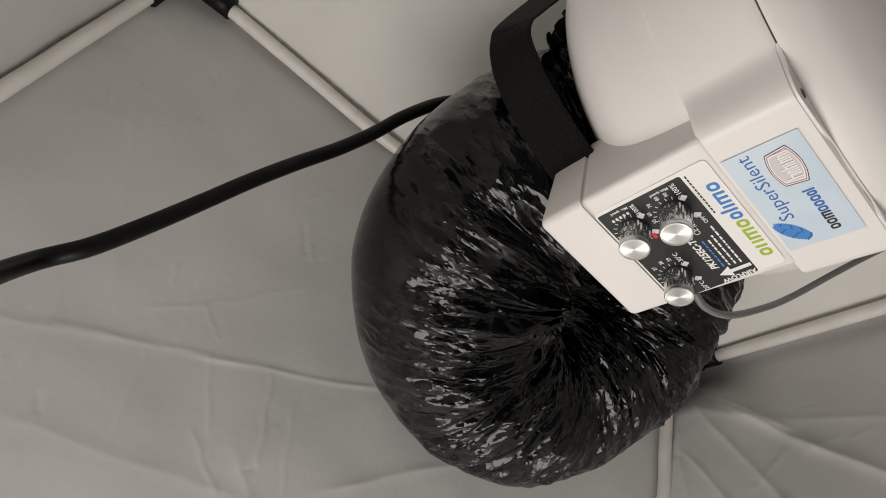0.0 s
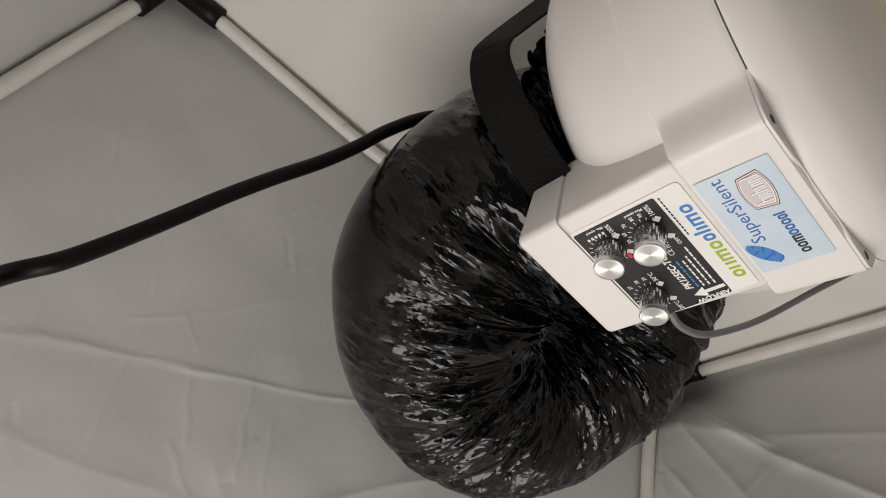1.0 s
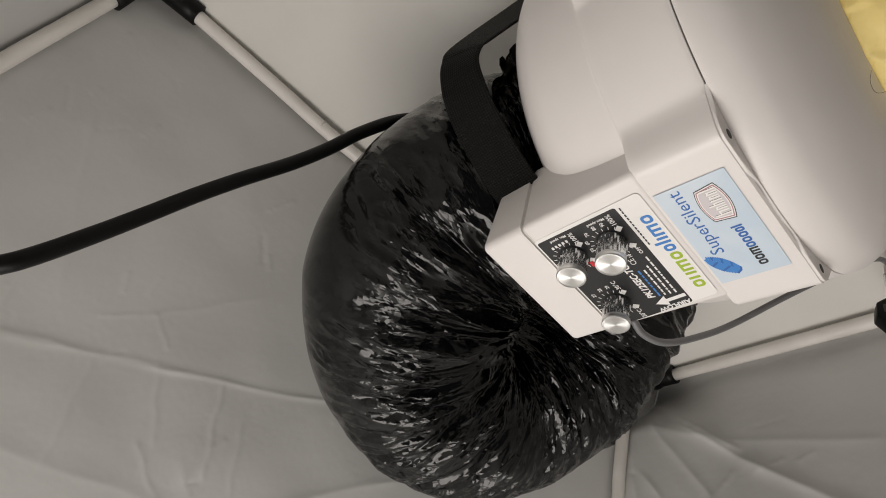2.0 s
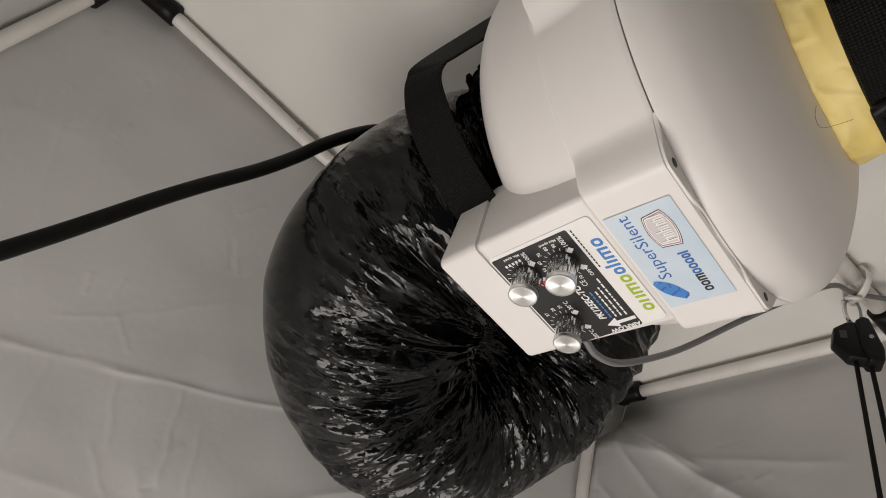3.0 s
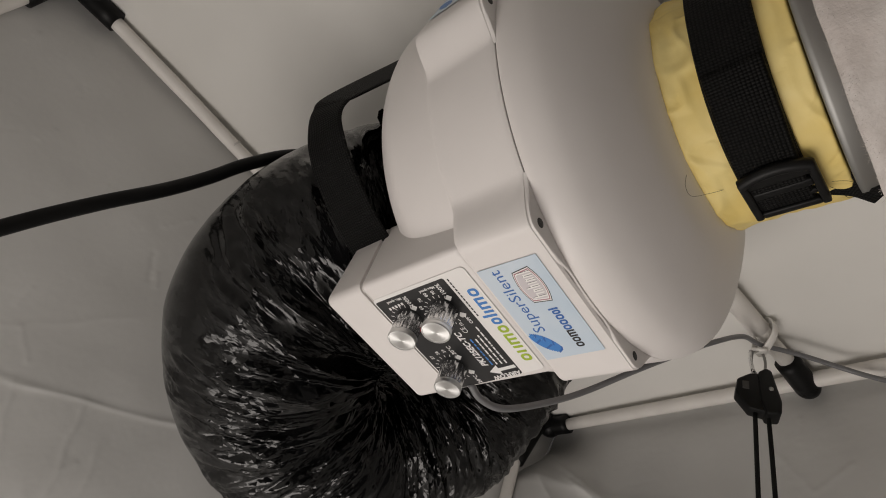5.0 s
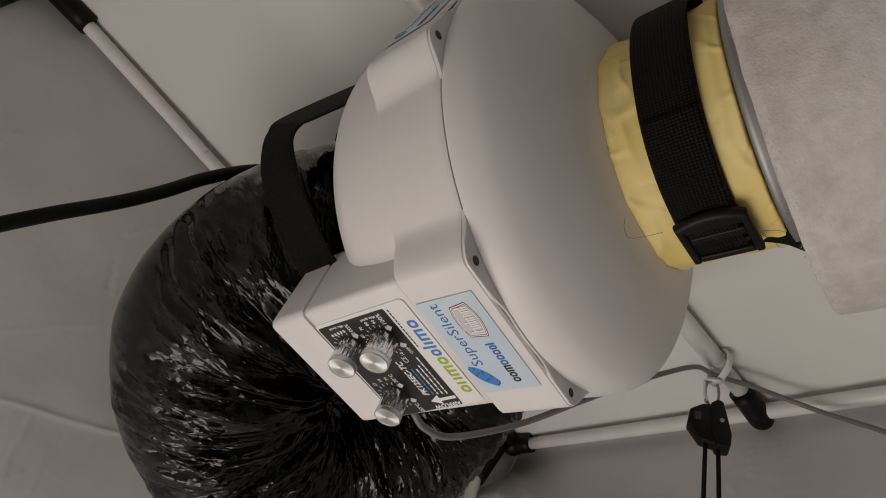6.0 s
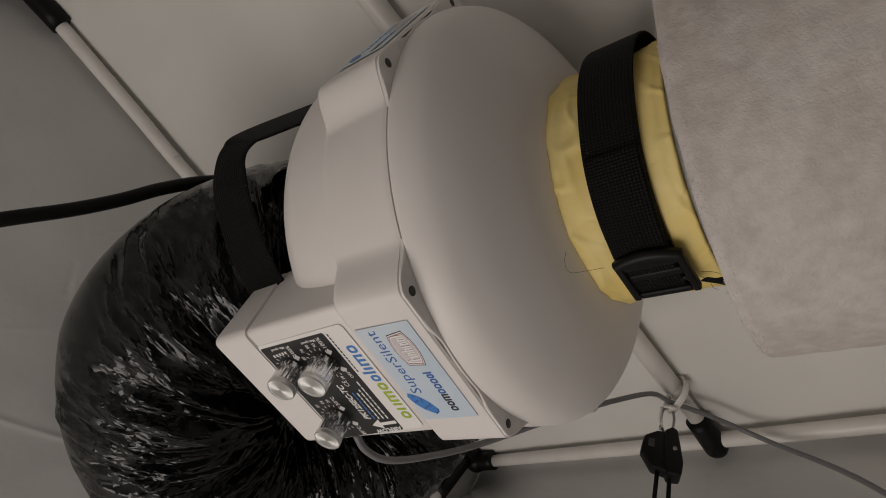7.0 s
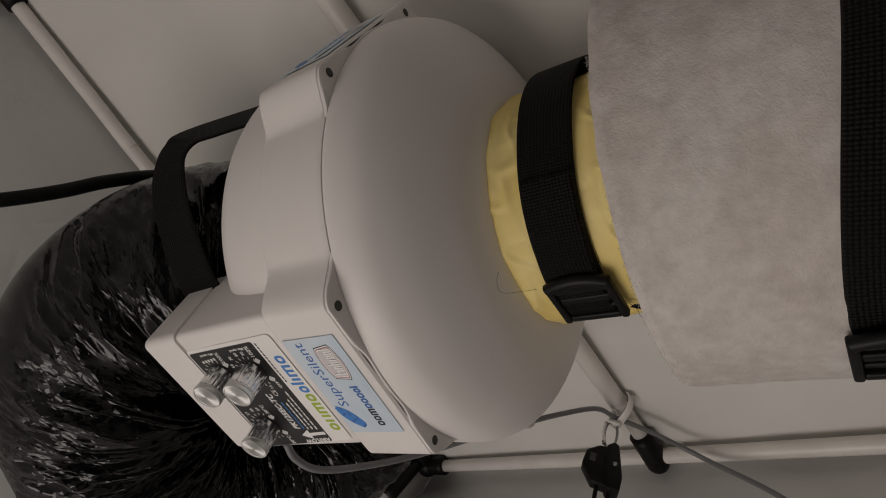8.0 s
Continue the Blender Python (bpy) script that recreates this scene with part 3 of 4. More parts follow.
# white sticker with a black panel
decal = part("control_sticker", plate(0.0930, 0.0735, 0.00015, 0.003, on_face(0.0390, -0.0818, 0.0001)), PAPER, control, "white sticker with a black scale panel", smooth=False)
panel = part("scale_panel", plate(0.0900, 0.0560, 0.0001, 0.0015, on_face(0.0402, -0.0896, 0.0003)), BLACK_STICKER, decal, "glossy black panel with white scales", smooth=False)


# wordmark drawn as plain shapes: bowls for the broad letters, stems for the narrow ones
def ring_plate(w, h, stem, t, m, n=20):
    """A flat rounded ring."""
    rows = []
    for z, cut in ((0.0, 0.0), (t, 0.0), (t, stem), (0.0, stem)):
        row = []
        for k in range(n):
            a = 2 * math.pi * k / n
            c, d = math.cos(a), math.sin(a)
            row.append(((w / 2 - cut) * math.copysign(abs(c) ** 0.72, c), (h / 2 - cut) * math.copysign(abs(d) ** 0.72, d), z))
        rows.append(row)
    bm = grid_bm(rows, close_u=True, close_v=True)
    bmesh.ops.recalc_face_normals(bm, faces=bm.faces[:])
    bm.transform(m)
    return bm


def wordmark(x, y, letters, low, stem, gap, parent, pose_at, name="letter_shape", slant=0.0):
    """letters: width, rise above, drop below, and ink; x runs along the line."""
    lean = Matrix(((1, slant, 0, 0), (0, 1, 0, 0), (0, 0, 1, 0), (0, 0, 0, 1)))
    for w, rise, drop, mt in letters:
        stems = [] if 2.2 * stem < w <= 3.9 * stem else [stem / 2]
        if w > 3.9 * stem:
            stems = [stem / 2, w / 2, w - stem / 2]
            part(name, plate(w - stem, stem * 0.8, 0.0001, stem * 0.2, pose_at @ Matrix.Translation((x + w / 2, y + low / 2 - stem * 0.4, 0.00004)) @ lean), mt, parent, smooth=False)
        elif w > 2.2 * stem:
            part(name, ring_plate(w, low, stem * 0.9, 0.0001, pose_at @ Matrix.Translation((x + w / 2, y, 0.00004)) @ lean), mt, parent, smooth=False)
        for q in stems:
            part(name, plate(stem, low + rise + drop, 0.0001, stem * 0.2, pose_at @ Matrix.Translation((x + q, y + (rise - drop) / 2, 0)) @ lean), mt, parent, smooth=False)
        x += w + gap


G, S = INK_GREEN, INK_SKY
wordmark(-0.0338, 0.0, ((0.0064, 0, 0.0030, G), (0.0030, 0, 0, G), (0.0019, 0, 0, G), (0.0098, 0, 0, G), (0.0064, 0, 0, G), (0.0056, 0.0030, 0, S), (0.0019, 0.0030, 0, S), (0.0019, 0, 0, S), (0.0098, 0, 0, S), (0.0064, 0, 0, S)),
         0.0066, 0.0019, 0.0015, decal, on_face(0.0418, -0.0509, 0.0003), slant=0.10)
for k in range(12):
    bar(0.0300 - 0.0028 * k, -0.0595, 0.0022, 0.0009, INK_BLACK, decal, 0.0003)

# knobs with their scales
KNOBS = [(0.0175, -0.0772, 0.0094, 0.0195), (0.0160, -0.1040, 0.0094, 0.0185), (0.0650, -0.1040, 0.0092, 0.0190)]


def knob(x, y, rad, tall):
    m = on_face(x, y, 0.0005)
    n, rows = 60, []
    for z, f in ((0.0, 0.94), (0.0012, 1.0), (tall * 0.72, 0.97), (tall * 0.78, 0.97)):
        rows.append([((rad * f - (0.0005 if j % 3 == 0 and 0.001 < z else 0)) * math.cos(2 * math.pi * j / n), (rad * f - (0.0005 if j % 3 == 0 and 0.001 < z else 0)) * math.sin(2 * math.pi * j / n), z) for j in range(n)])
    bm = grid_bm(rows, close_v=True)
    bm.transform(m)
    bmesh.ops.recalc_face_normals(bm, faces=bm.faces[:])
    body = part("knob", bm, CHROME, panel, "fluted chrome control knob", auto=25)
    prof = [(tall * 0.78, 0.93), (tall * 0.80, 0.985), (tall * 0.83, 0.985), (tall * 0.845, 0.94), (tall * 0.86, 0.985), (tall * 0.97, 0.985), (tall, 0.93), (tall * 1.003, 0.86), (tall * 0.99, 0.84), (tall * 0.99, 0.0)]
    bm = grid_bm([[(rad * f * math.cos(2 * math.pi * j / 48), rad * f * math.sin(2 * math.pi * j / 48), z) for j in range(48)] for z, f in prof], close_v=True)
    bmesh.ops.remove_doubles(bm, verts=bm.verts[:], dist=1e-6)
    bmesh.ops.recalc_face_normals(bm, faces=bm.faces[:])
    cap = part("knob_cap", bm, SPUN, body, "spun aluminium cap", auto=30)
    cap.matrix_basis = m
    # scale strokes round the knob, and two white end marks
    for k in range(15):
        a = radians(-40 + k * 18.6)
        st = plate(0.0021, 0.00045, 0.0001, 0.0001, on_face(x, y, 0.0005) @ Matrix.Rotation(a, 4, "Z") @ Matrix.Translation((0.0118, 0, 0)))
        part("scale_stroke", st, INK_WHITE, panel, smooth=False)
    for a in (-51, -129):
        st = plate(0.0040, 0.0034, 0.0001, 0.0002, on_face(x, y, 0.0006) @ Matrix.Rotation(radians(a), 4, "Z") @ Matrix.Translation((0.0122, 0, 0)))
        part("scale_mark", st, INK_WHITE, panel, smooth=False)


for kn in KNOBS:
    knob(*kn)
for text, x, y, size, turn in (("100%", 0.0022, -0.0668, 0.0044, 0), ("OFF", 0.0308, -0.0655, 0.0034, 0), ("100%", 0.0022, -0.0935, 0.0042, 0), ("20°C", 0.0805, -0.0935, 0.0042, 0), ("30°C", 0.0499, -0.0940, 0.0042, 0),
                               ("Max.", -0.0019, -0.0735, 0.0027, 90), ("speed", -0.0019, -0.0795, 0.0027, 90), ("Min. speed", -0.0026, -0.1035, 0.0027, 90), ("90", 0.0024, -0.0735, 0.0033, 0), ("80", 0.0022, -0.0792, 0.0033, 0),
                               ("70", 0.0044, -0.0855, 0.0033, 0), ("60", 0.0103, -0.0890, 0.0033, 0), ("50", 0.0166, -0.0895, 0.0033, 0), ("27", 0.0515, -0.1118, 0.0033, 0), ("28", 0.0490, -0.1055, 0.0033, 0), ("29", 0.0488, -0.1000, 0.0033, 0),
                               ("10", 0.0320, -0.0728, 0.0033, 0)):
    writing(text, size, INK_WHITE, on_face(x, y, 0.0005) @ Matrix.Rotation(radians(turn), 4, "Z"), panel, align="CENTER", bold=0.00005)
for k in range(5):
    bar(0.0035 + 0.0002 * k, -0.1000 - 0.0027 * k, 0.0022, 0.0016, INK_WHITE, panel, 0.0005, "scale_bar")
writing("AIRFLOW", 0.0048, INK_WHITE, on_face(0.0818, -0.0625, 0.0005) @ Matrix.Rotation(radians(90), 4, "Z"), panel, align="LEFT", bold=0.00016)
writing("CE", 0.0052, INK_WHITE, on_face(0.0400, -0.0735, 0.0005), panel, align="LEFT", wide=0.9)
# arrow that points to the outlet
bm = bmesh.new()
for p in ((-0.0013, -0.0095), (0.0013, -0.0095), (0.0013, 0.0015), (-0.0013, 0.0015)):
    bm.verts.new((*p, 0))
bm.faces.new(bm.verts[:])
tri = [bm.verts.new((x, y, 0)) for x, y in ((-0.0042, 0.0015), (0.0042, 0.0015), (0.0, 0.0085))]
bm.faces.new(tri)
bm.transform(on_face(0.0772, -0.0732, 0.0005) @ Matrix.Diagonal((1.1, 1.12, 1, 1)))
part("arrow", bm, INK_WHITE, panel, smooth=False)
# type plate lines, too small to read
writing("PK125EC-TC", 0.0062, INK_WHITE, on_face(0.0712, -0.0795, 0.0005), panel, align="LEFT", bold=0.00022, shear=0.25, wide=0.98)
for i, (x, n0, mt) in enumerate(((0.0715, 0.027, INK_SKY), (0.0720, 0.028, INK_WHITE), (0.0725, 0.029, INK_WHITE), (0.0730, 0.038, INK_WHITE))):
    y = -0.0765 + 0.0034 * i
    while n0 > 0.002:
        w = random.uniform(0.0012, 0.0044)
        bar(x, y, w, 0.0011, mt, panel, 0.0005, "small_print")
        x -= w + 0.0008
        n0 -= w + 0.0008
bar(0.0285, -0.0965, 0.0045, 0.0026, INK_RED, panel, 0.0010, "red_mark")


# pale blue sticker on a mounting pad, drawn with plain shapes
def blue_sticker(m):
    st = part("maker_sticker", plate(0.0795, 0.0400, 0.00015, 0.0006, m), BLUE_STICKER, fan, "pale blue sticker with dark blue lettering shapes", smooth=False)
    up = m @ Matrix.Translation((0, 0, 0.00018))

    def shape(name, pts, mat, lift=0.0):
        b = bmesh.new()
        b.faces.new([b.verts.new((x, y, lift)) for x, y in pts])
        b.transform(up)
        part(name, b, mat, st, smooth=False)

    # feather: barbs along a curved quill
    quill = [(-0.0335 + 0.0160 * q, 0.0048 + 0.0128 * q - 0.0030 * q * (1 - q)) for q in [k / 14 for k in range(15)]]
    for k, (x, y) in enumerate(quill):
        q = k / 14
        w = 0.0052 * math.sin(math.pi * min(1.0, 0.16 + 0.80 * q)) ** 0.8
        shape("feather_barb", [(x, y), (x + 0.0011, y + 0.0008), (x + 0.0008 - 0.25 * w, y + 0.0012 + w), (x - 0.0012 - 0.30 * w, y + 0.0002 + w)], INK_SKY if k % 5 else INK_BLUE, 0.00001 * k)
        shape("feather_barb", [(x, y), (x + 0.0012, y + 0.0009), (x + 0.0022 + 0.75 * w, y + 0.0004 - 0.1 * w), (x + 0.0006 + 0.72 * w, y - 0.0006 - 0.1 * w)], INK_SKY if k % 4 else INK_BLUE, 0.00001 * k)
    # thin lettering beside the feather
    writing("SuperSilent", 0.0106, INK_BLUE, up @ Matrix.Translation((-0.0160, 0.0064, 0)), st, align="LEFT", wide=1.10)
    # bold lettering shapes in two colours
    K, B = INK_BLACK, INK_BLUE
    wordmark(-0.0335, -0.0080, ((0.0040, 0, 0, K), (0.0040, 0.0017, 0, K), (0.0058, 0, 0, K), (0.0040, 0, 0.0017, B), (0.0040, 0, 0, B), (0.0040, 0, 0.0017, B), (0.0034, 0, 0, B), (0.0020, 0.0012, 0, B)), 0.0050, 0.0013, 0.0005, st, up)

    # silver shield with a domed top, its rim in three lines, and worn stripes of lettering
    def shield(sc):
        out = []
        for k in range(9):
            q = -1 + k / 4
            out.append((0.0198 + sc * q * 0.0140, -0.0052 - sc * (0.0085 - 0.0028 * q * q)))
        for k in range(9):
            q = 1 - k / 4
            out.append((0.0198 + sc * q * 0.0124, -0.0052 + sc * (0.0078 - 0.0022 * q * q)))
        return out
    shape("shield", shield(1.0), INK_BLACK, 0.00004)
    shape("shield", shield(0.95), PAPER, 0.00006)
    shape("shield", shield(0.90), INK_ROSE, 0.00008)
    shape("shield", shield(0.84), PAPER, 0.00010)
    shape("shield", shield(0.78), INK_SILVER, 0.00012)
    for k, (w, h) in enumerate(((0.0036, 0.0085), (0.0022, 0.0062), (0.0024, 0.0085), (0.0011, 0.0062), (0.0022, 0.0062), (0.0024, 0.0062), (0.0011, 0.0085))):
        x = 0.0104 + sum(v + 0.0009 for v in (0.0036, 0.0022, 0.0024, 0.0011, 0.0022, 0.0024)[:k])
        shape("letter_shape", [(x, -0.0102), (x + 0.0010, -0.0102), (x + 0.0010, -0.0102 + h), (x, -0.0102 + h)], PAPER, 0.00016)
        shape("letter_shape", [(x + 0.0010, -0.0102), (x + 0.0013, -0.0102), (x + 0.0013, -0.0102 + h), (x + 0.0010, -0.0102 + h)], INK_BLACK, 0.00016)
        if w > 0.002:
            shape("letter_shape", [(x + w - 0.0009, -0.0102), (x + w, -0.0102), (x + w, -0.0045), (x + w - 0.0009, -0.0045)], PAPER, 0.00018)
            shape("letter_shape", [(x + 0.0008, -0.0054), (x + w - 0.0006, -0.0054), (x + w - 0.0006, -0.0045), (x + 0.0008, -0.0045)], PAPER, 0.00020)
    return st


blue_sticker(Matrix.Translation((0.0396, -0.0200, 0.0001)) @ Matrix.Rotation(-0.006, 4, "X") @ Matrix.Rotation(math.pi, 4, "Z"))
SIDE = Matrix.Translation((CX, 0, CZ)) @ Matrix.Rotation(-math.pi / 2, 4, "Y") @ Matrix.Translation((-CX, 0, -CZ))
blue_sticker(SIDE @ Matrix.Translation((0.0396, -0.0200, 0.0001)) @ Matrix.Rotation(math.pi, 4, "Z"))


# ---- black film duct, bent downwards and back up behind the box ----
duct = thing("flexible_duct", Matrix.Translation((0.103, 0.13, 1.847)), "crinkled glossy black plastic film duct bent behind the fan", "duct")
DUCT_LINE = [(0.100, 0.150, 1.846), (0.058, 0.212, 1.810), (0.036, 0.262, 1.762), (0.046, 0.316, 1.712), (0.110, 0.383, 1.681), (0.210, 0.418, 1.697), (0.280, 0.404, 1.800), (0.278, 0.350, 1.895), (0.275, 0.330, 1.970)]
DUCT_R = [0.066, 0.088, 0.095, 0.0945, 0.085, 0.080, 0.091, 0.091, 0.085]


def duct_mesh():
    """Gathered film: folds that run round the hose towards the inside of its bend, broken into flat creased facets where it is slack."""
    per, sides = 80, 170
    pts = spline(DUCT_LINE, per)
    fr = frames_along(pts, Vector((0, 0, 1)))
    hole = Vector((0.150, 0.290, 1.745))
    rng = random.Random(8)
    rows, uvs, folds, slack, run = [], [], [], [], 0.0
    for i, p in enumerate(pts):
        t, s, up = fr[i]
        k = i / per
        i0 = min(int(k), len(DUCT_R) - 2)
        rad = DUCT_R[i0] + (DUCT_R[i0 + 1] - DUCT_R[i0]) * (k - i0)
        step = (pts[min(i + 1, len(pts) - 1)] - pts[max(i - 1, 0)]).length / 2
        if i:
            run += (p - pts[i - 1]).length
        inward = hole - p
        inward = (inward - t * inward.dot(t)).normalized()
        row, uv, fold, loose = [], [], [], []
        for j in range(sides):
            slip = rng.uniform(-0.42, 0.42) if 0 < i < len(pts) - 1 else 0.0
            jj = j + rng.uniform(-0.42, 0.42)
            a = 2 * math.pi * jj / sides
            here = run + slip * step
            ca, sa = math.cos(a), math.sin(a)
            dirn = ca * s + sa * up
            ins = max(0.0, 0.5 + 0.5 * dirn.dot(inward)) * (1 - 0.5 * smoothstep(0.40, 0.54, run))
            warp = 0.010 * noise.noise(Vector((ca * 1.3, sa * 1.3, here * 9)))
            n1 = noise.noise(Vector((ca * 0.7, sa * 0.7, (here + warp) * 38)))
            n2 = noise.noise(Vector((ca * 1.4 + 5, sa * 1.4, (here + warp * 0.6) * 80)))
            n3 = noise.noise(Vector((ca * 2.4 + 9, sa * 2.4, (here + warp * 0.4) * 118)))
            n4 = noise.noise(Vector((ca * 6.5 + 3, sa * 6.5, (here + warp * 0.4) * 190)))
            reach = 0.20 * noise.noise(Vector((ca * 0.5, sa * 0.5, here * 26 + 11))) + 0.26 * (1 - smoothstep(0.05, 0.24, run))
            patch = smoothstep(-0.10, 0.16, noise.noise(Vector((ca * 2.2, sa * 2.2, here * 20 + 31))))
            deep = smoothstep(0.08, 0.95, ins + reach)
            mid = smoothstep(0.10, 0.28, ins + reach) * (1 - 0.6 * smoothstep(0.66, 0.92, ins))
            torn = mid * (0.10 + 0.90 * patch)
            amp = 0.0003 + 0.0155 * deep ** 1.2
            ridge = (0.75 - abs(n1) * 2.4) * amp + (0.32 - abs(n2)) * (0.0002 + 0.0085 * deep + 0.0045 * mid) + (0.3 - abs(n3)) * 0.0056 * mid + (0.3 - abs(n4)) * 0.0022 * torn + rng.uniform(-1, 1) * (0.00002 + 0.00016 * torn)
            row.append(p + t * slip * step + dirn * (rad + ridge - 0.002))
            uv.append((here + 0.012 * math.sin(2 * a), 0.08 * abs(jj / sides * 2 - 1) * math.pi))
            fold.append(ins)
            loose.append(torn)
        rows.append(row)
        uvs.append(uv)
        folds.append(fold)
        slack.append(loose)
    bm = bmesh.new()
    vs = [[bm.verts.new(q) for q in row] for row in rows]
    lay, lay2 = bm.loops.layers.uv.new("UVMap"), bm.loops.layers.uv.new("Fold")
    for i in range(len(rows) - 1):
        for j in range(sides):
            q = (j + 1) % sides
            a, b, c, d = (i, j), (i, q), (i + 1, q), (i + 1, j)
            for tri in (((a, b, c), (a, c, d)) if rng.random() < 0.5 else ((a, b, d), (b, c, d))):
                fc = bm.faces.new([vs[m][n] for m, n in tri])
                fc.smooth = slack[i][j] < 0.30
                for lp, (m, n) in zip(fc.loops, tri):
                    lp[lay].uv = uvs[m][n]
                    lp[lay2].uv = (folds[m][n], 0.0)
    bmesh.ops.recalc_face_normals(bm, faces=bm.faces[:])
    bm.transform(Matrix.Translation((-0.103, -0.13, -1.847)))
    return bm


part("film_hose", duct_mesh(), FILM, duct, smooth=False)
# neck of the duct, taped to the outlet of the fan
bm = revolve_bm(smooth_profile([(-0.128, 0.0650), (-0.126, 0.0900), (-0.130, 0.0930), (-0.142, 0.0900), (-0.158, 0.0860), (-0.172, 0.0800), (-0.182, 0.0650)], 4), 96, C2)
for v in bm.verts:
    v.co += Vector((noise.noise(v.co * 60), 0, noise.noise(v.co * 60 + Vector((4, 4, 4))))) * 0.003
bm.transform(Matrix.Translation((-0.103, -0.13, -1.847)) @ FAN)
part("taped_neck", bm, TAPE_BLACK, duct, "matt black taped neck")

# crumpled film that stands out of the neck beside the housing
rows = []
for k in range(41):
    a = radians(-128 + 80 * k / 40)
    fl = 0.75 + 0.5 * noise.noise(Vector((a * 5, 0.3, 8)))
    row = []
    for q in range(9):
        w = q / 8
        rr = 0.088 + 0.036 * w * fl
        jag = Vector((noise.noise(Vector((a * 8, w * 2, 1))), noise.noise(Vector((a * 8, w * 2, 5))), noise.noise(Vector((a * 8, w * 2, 9))))) * 0.009 * w
        row.append(Vector((CX + rr * math.sin(a), -0.134 - 0.004 * math.sin(w * 3), CZ + rr * math.cos(a))) + jag)
    rows.append(row)
bm = grid_bm(rows)
bmesh.ops.solidify(bm, geom=bm.faces[:], thickness=0.0006)
bm.transform(Matrix.Translation((-0.103, -0.13, -1.847)) @ FAN)
part("film_fringe", bm, SCRAP, duct, "crumpled matt black film edge")

# ---- carbon filter with its fleece ----
FILTER = FAN @ Matrix.Translation((CX, 0.138, CZ))
carbon = thing("carbon_filter", FILTER, "carbon filter wrapped in white fleece, hung beside the fan", "air filter")
L_FIL = 0.37


def fleece():
    rows = []
    prof = [(0.0180, 0.0790), (0.0100, 0.1000), (0.0100, 0.1170), (0.0098, 0.1212), (0.0100, 0.1218)] + [(0.0100 + (L_FIL - 0.015) * k / 70, 0.1218) for k in range(1, 71)] + [(L_FIL - 0.003, 0.118), (L_FIL - 0.003, 0.113)]
    n = 220
    for y, rad in prof:
        row = []
        for j in range(n):
            th = 2 * math.pi * j / n
            q = Vector((math.sin(th) * 0.12, y, math.cos(th) * 0.12))
            bump = 0.0016 * noise.noise(q * 25) + 0.0009 * noise.noise(q * 90)
            strap = -0.0025 * math.exp(-((y - 0.117) / 0.022) ** 2)
            row.append(((rad + bump + strap) * math.sin(th), y + 0.0006 * noise.noise(q * 60 + Vector((7, 7, 7))), (rad + bump + strap) * math.cos(th)))
        rows.append(row)
    bm = grid_bm(rows, close_v=True)
    bmesh.ops.recalc_face_normals(bm, faces=bm.faces[:])
    return bm


part("fleece_cover", fleece(), FLEECE, carbon, "soft white fleece cover")


def fuzz(n):
    """Short loose fibres that stand off the fleece, thickest along its rim."""
    rng, verts, faces = random.Random(11), [], []
    for _ in range(n):
        th = radians(rng.uniform(-115, 75))
        y = 0.0096 + (rng.random() ** 2.0) * 0.006
        rad = 0.1212 + 0.0012 * rng.random()
        out = Vector((math.sin(th), 0.0, math.cos(th)))
        side = Vector((math.cos(th), 0.0, -math.sin(th)))
        base = out * rad + Vector((0, y, 0))
        ln = rng.uniform(0.0010, 0.0026)
        way = (out * rng.uniform(0.25, 0.9) + side * rng.uniform(-1, 1) + Vector((0, rng.uniform(-1.0, 0.5), 0))).normalized()
        bend = (out * rng.uniform(-0.4, 0.3) + side * rng.uniform(-0.6, 0.6)) * ln * 0.5
        wide = way.cross(Vector((rng.uniform(-1, 1), rng.uniform(-1, 1), rng.uniform(-1, 1)))).normalized() * 0.00006
        i = len(verts)
        mid = base + way * ln * 0.55
        tip = base + way * ln + bend
        verts += [base - wide, base + wide, mid - wide * 0.8, mid + wide * 0.8, tip]
        faces += [(i, i + 1, i + 3, i + 2), (i + 2, i + 3, i + 4)]
    bm = bmesh.new()
    vs = [bm.verts.new(v) for v in verts]
    for f in faces:
        bm.faces.new([vs[k] for k in f])
    return bm


fibres = part("fuzz", fuzz(1800), FLEECE, carbon, "fine loose white fibres on the fleece")
tagged(fibres, kind="stuff")
part("end_flange", revolve_bm([(0.001, 0.060), (0.001, 0.0770), (-0.0005, 0.0785), (0.0000, 0.0805), (0.003, 0.0808), (0.0045, 0.0800), (0.024, 0.0800), (0.020, 0.060)], 120, close=True), STEEL, carbon, "galvanised steel end ring")
part("end_plate", revolve_bm([(L_FIL - 0.006, 0.001), (L_FIL - 0.006, 0.117), (L_FIL - 0.001, 0.117), (L_FIL - 0.001, 0.001)], 90, close=True), STEEL, carbon)
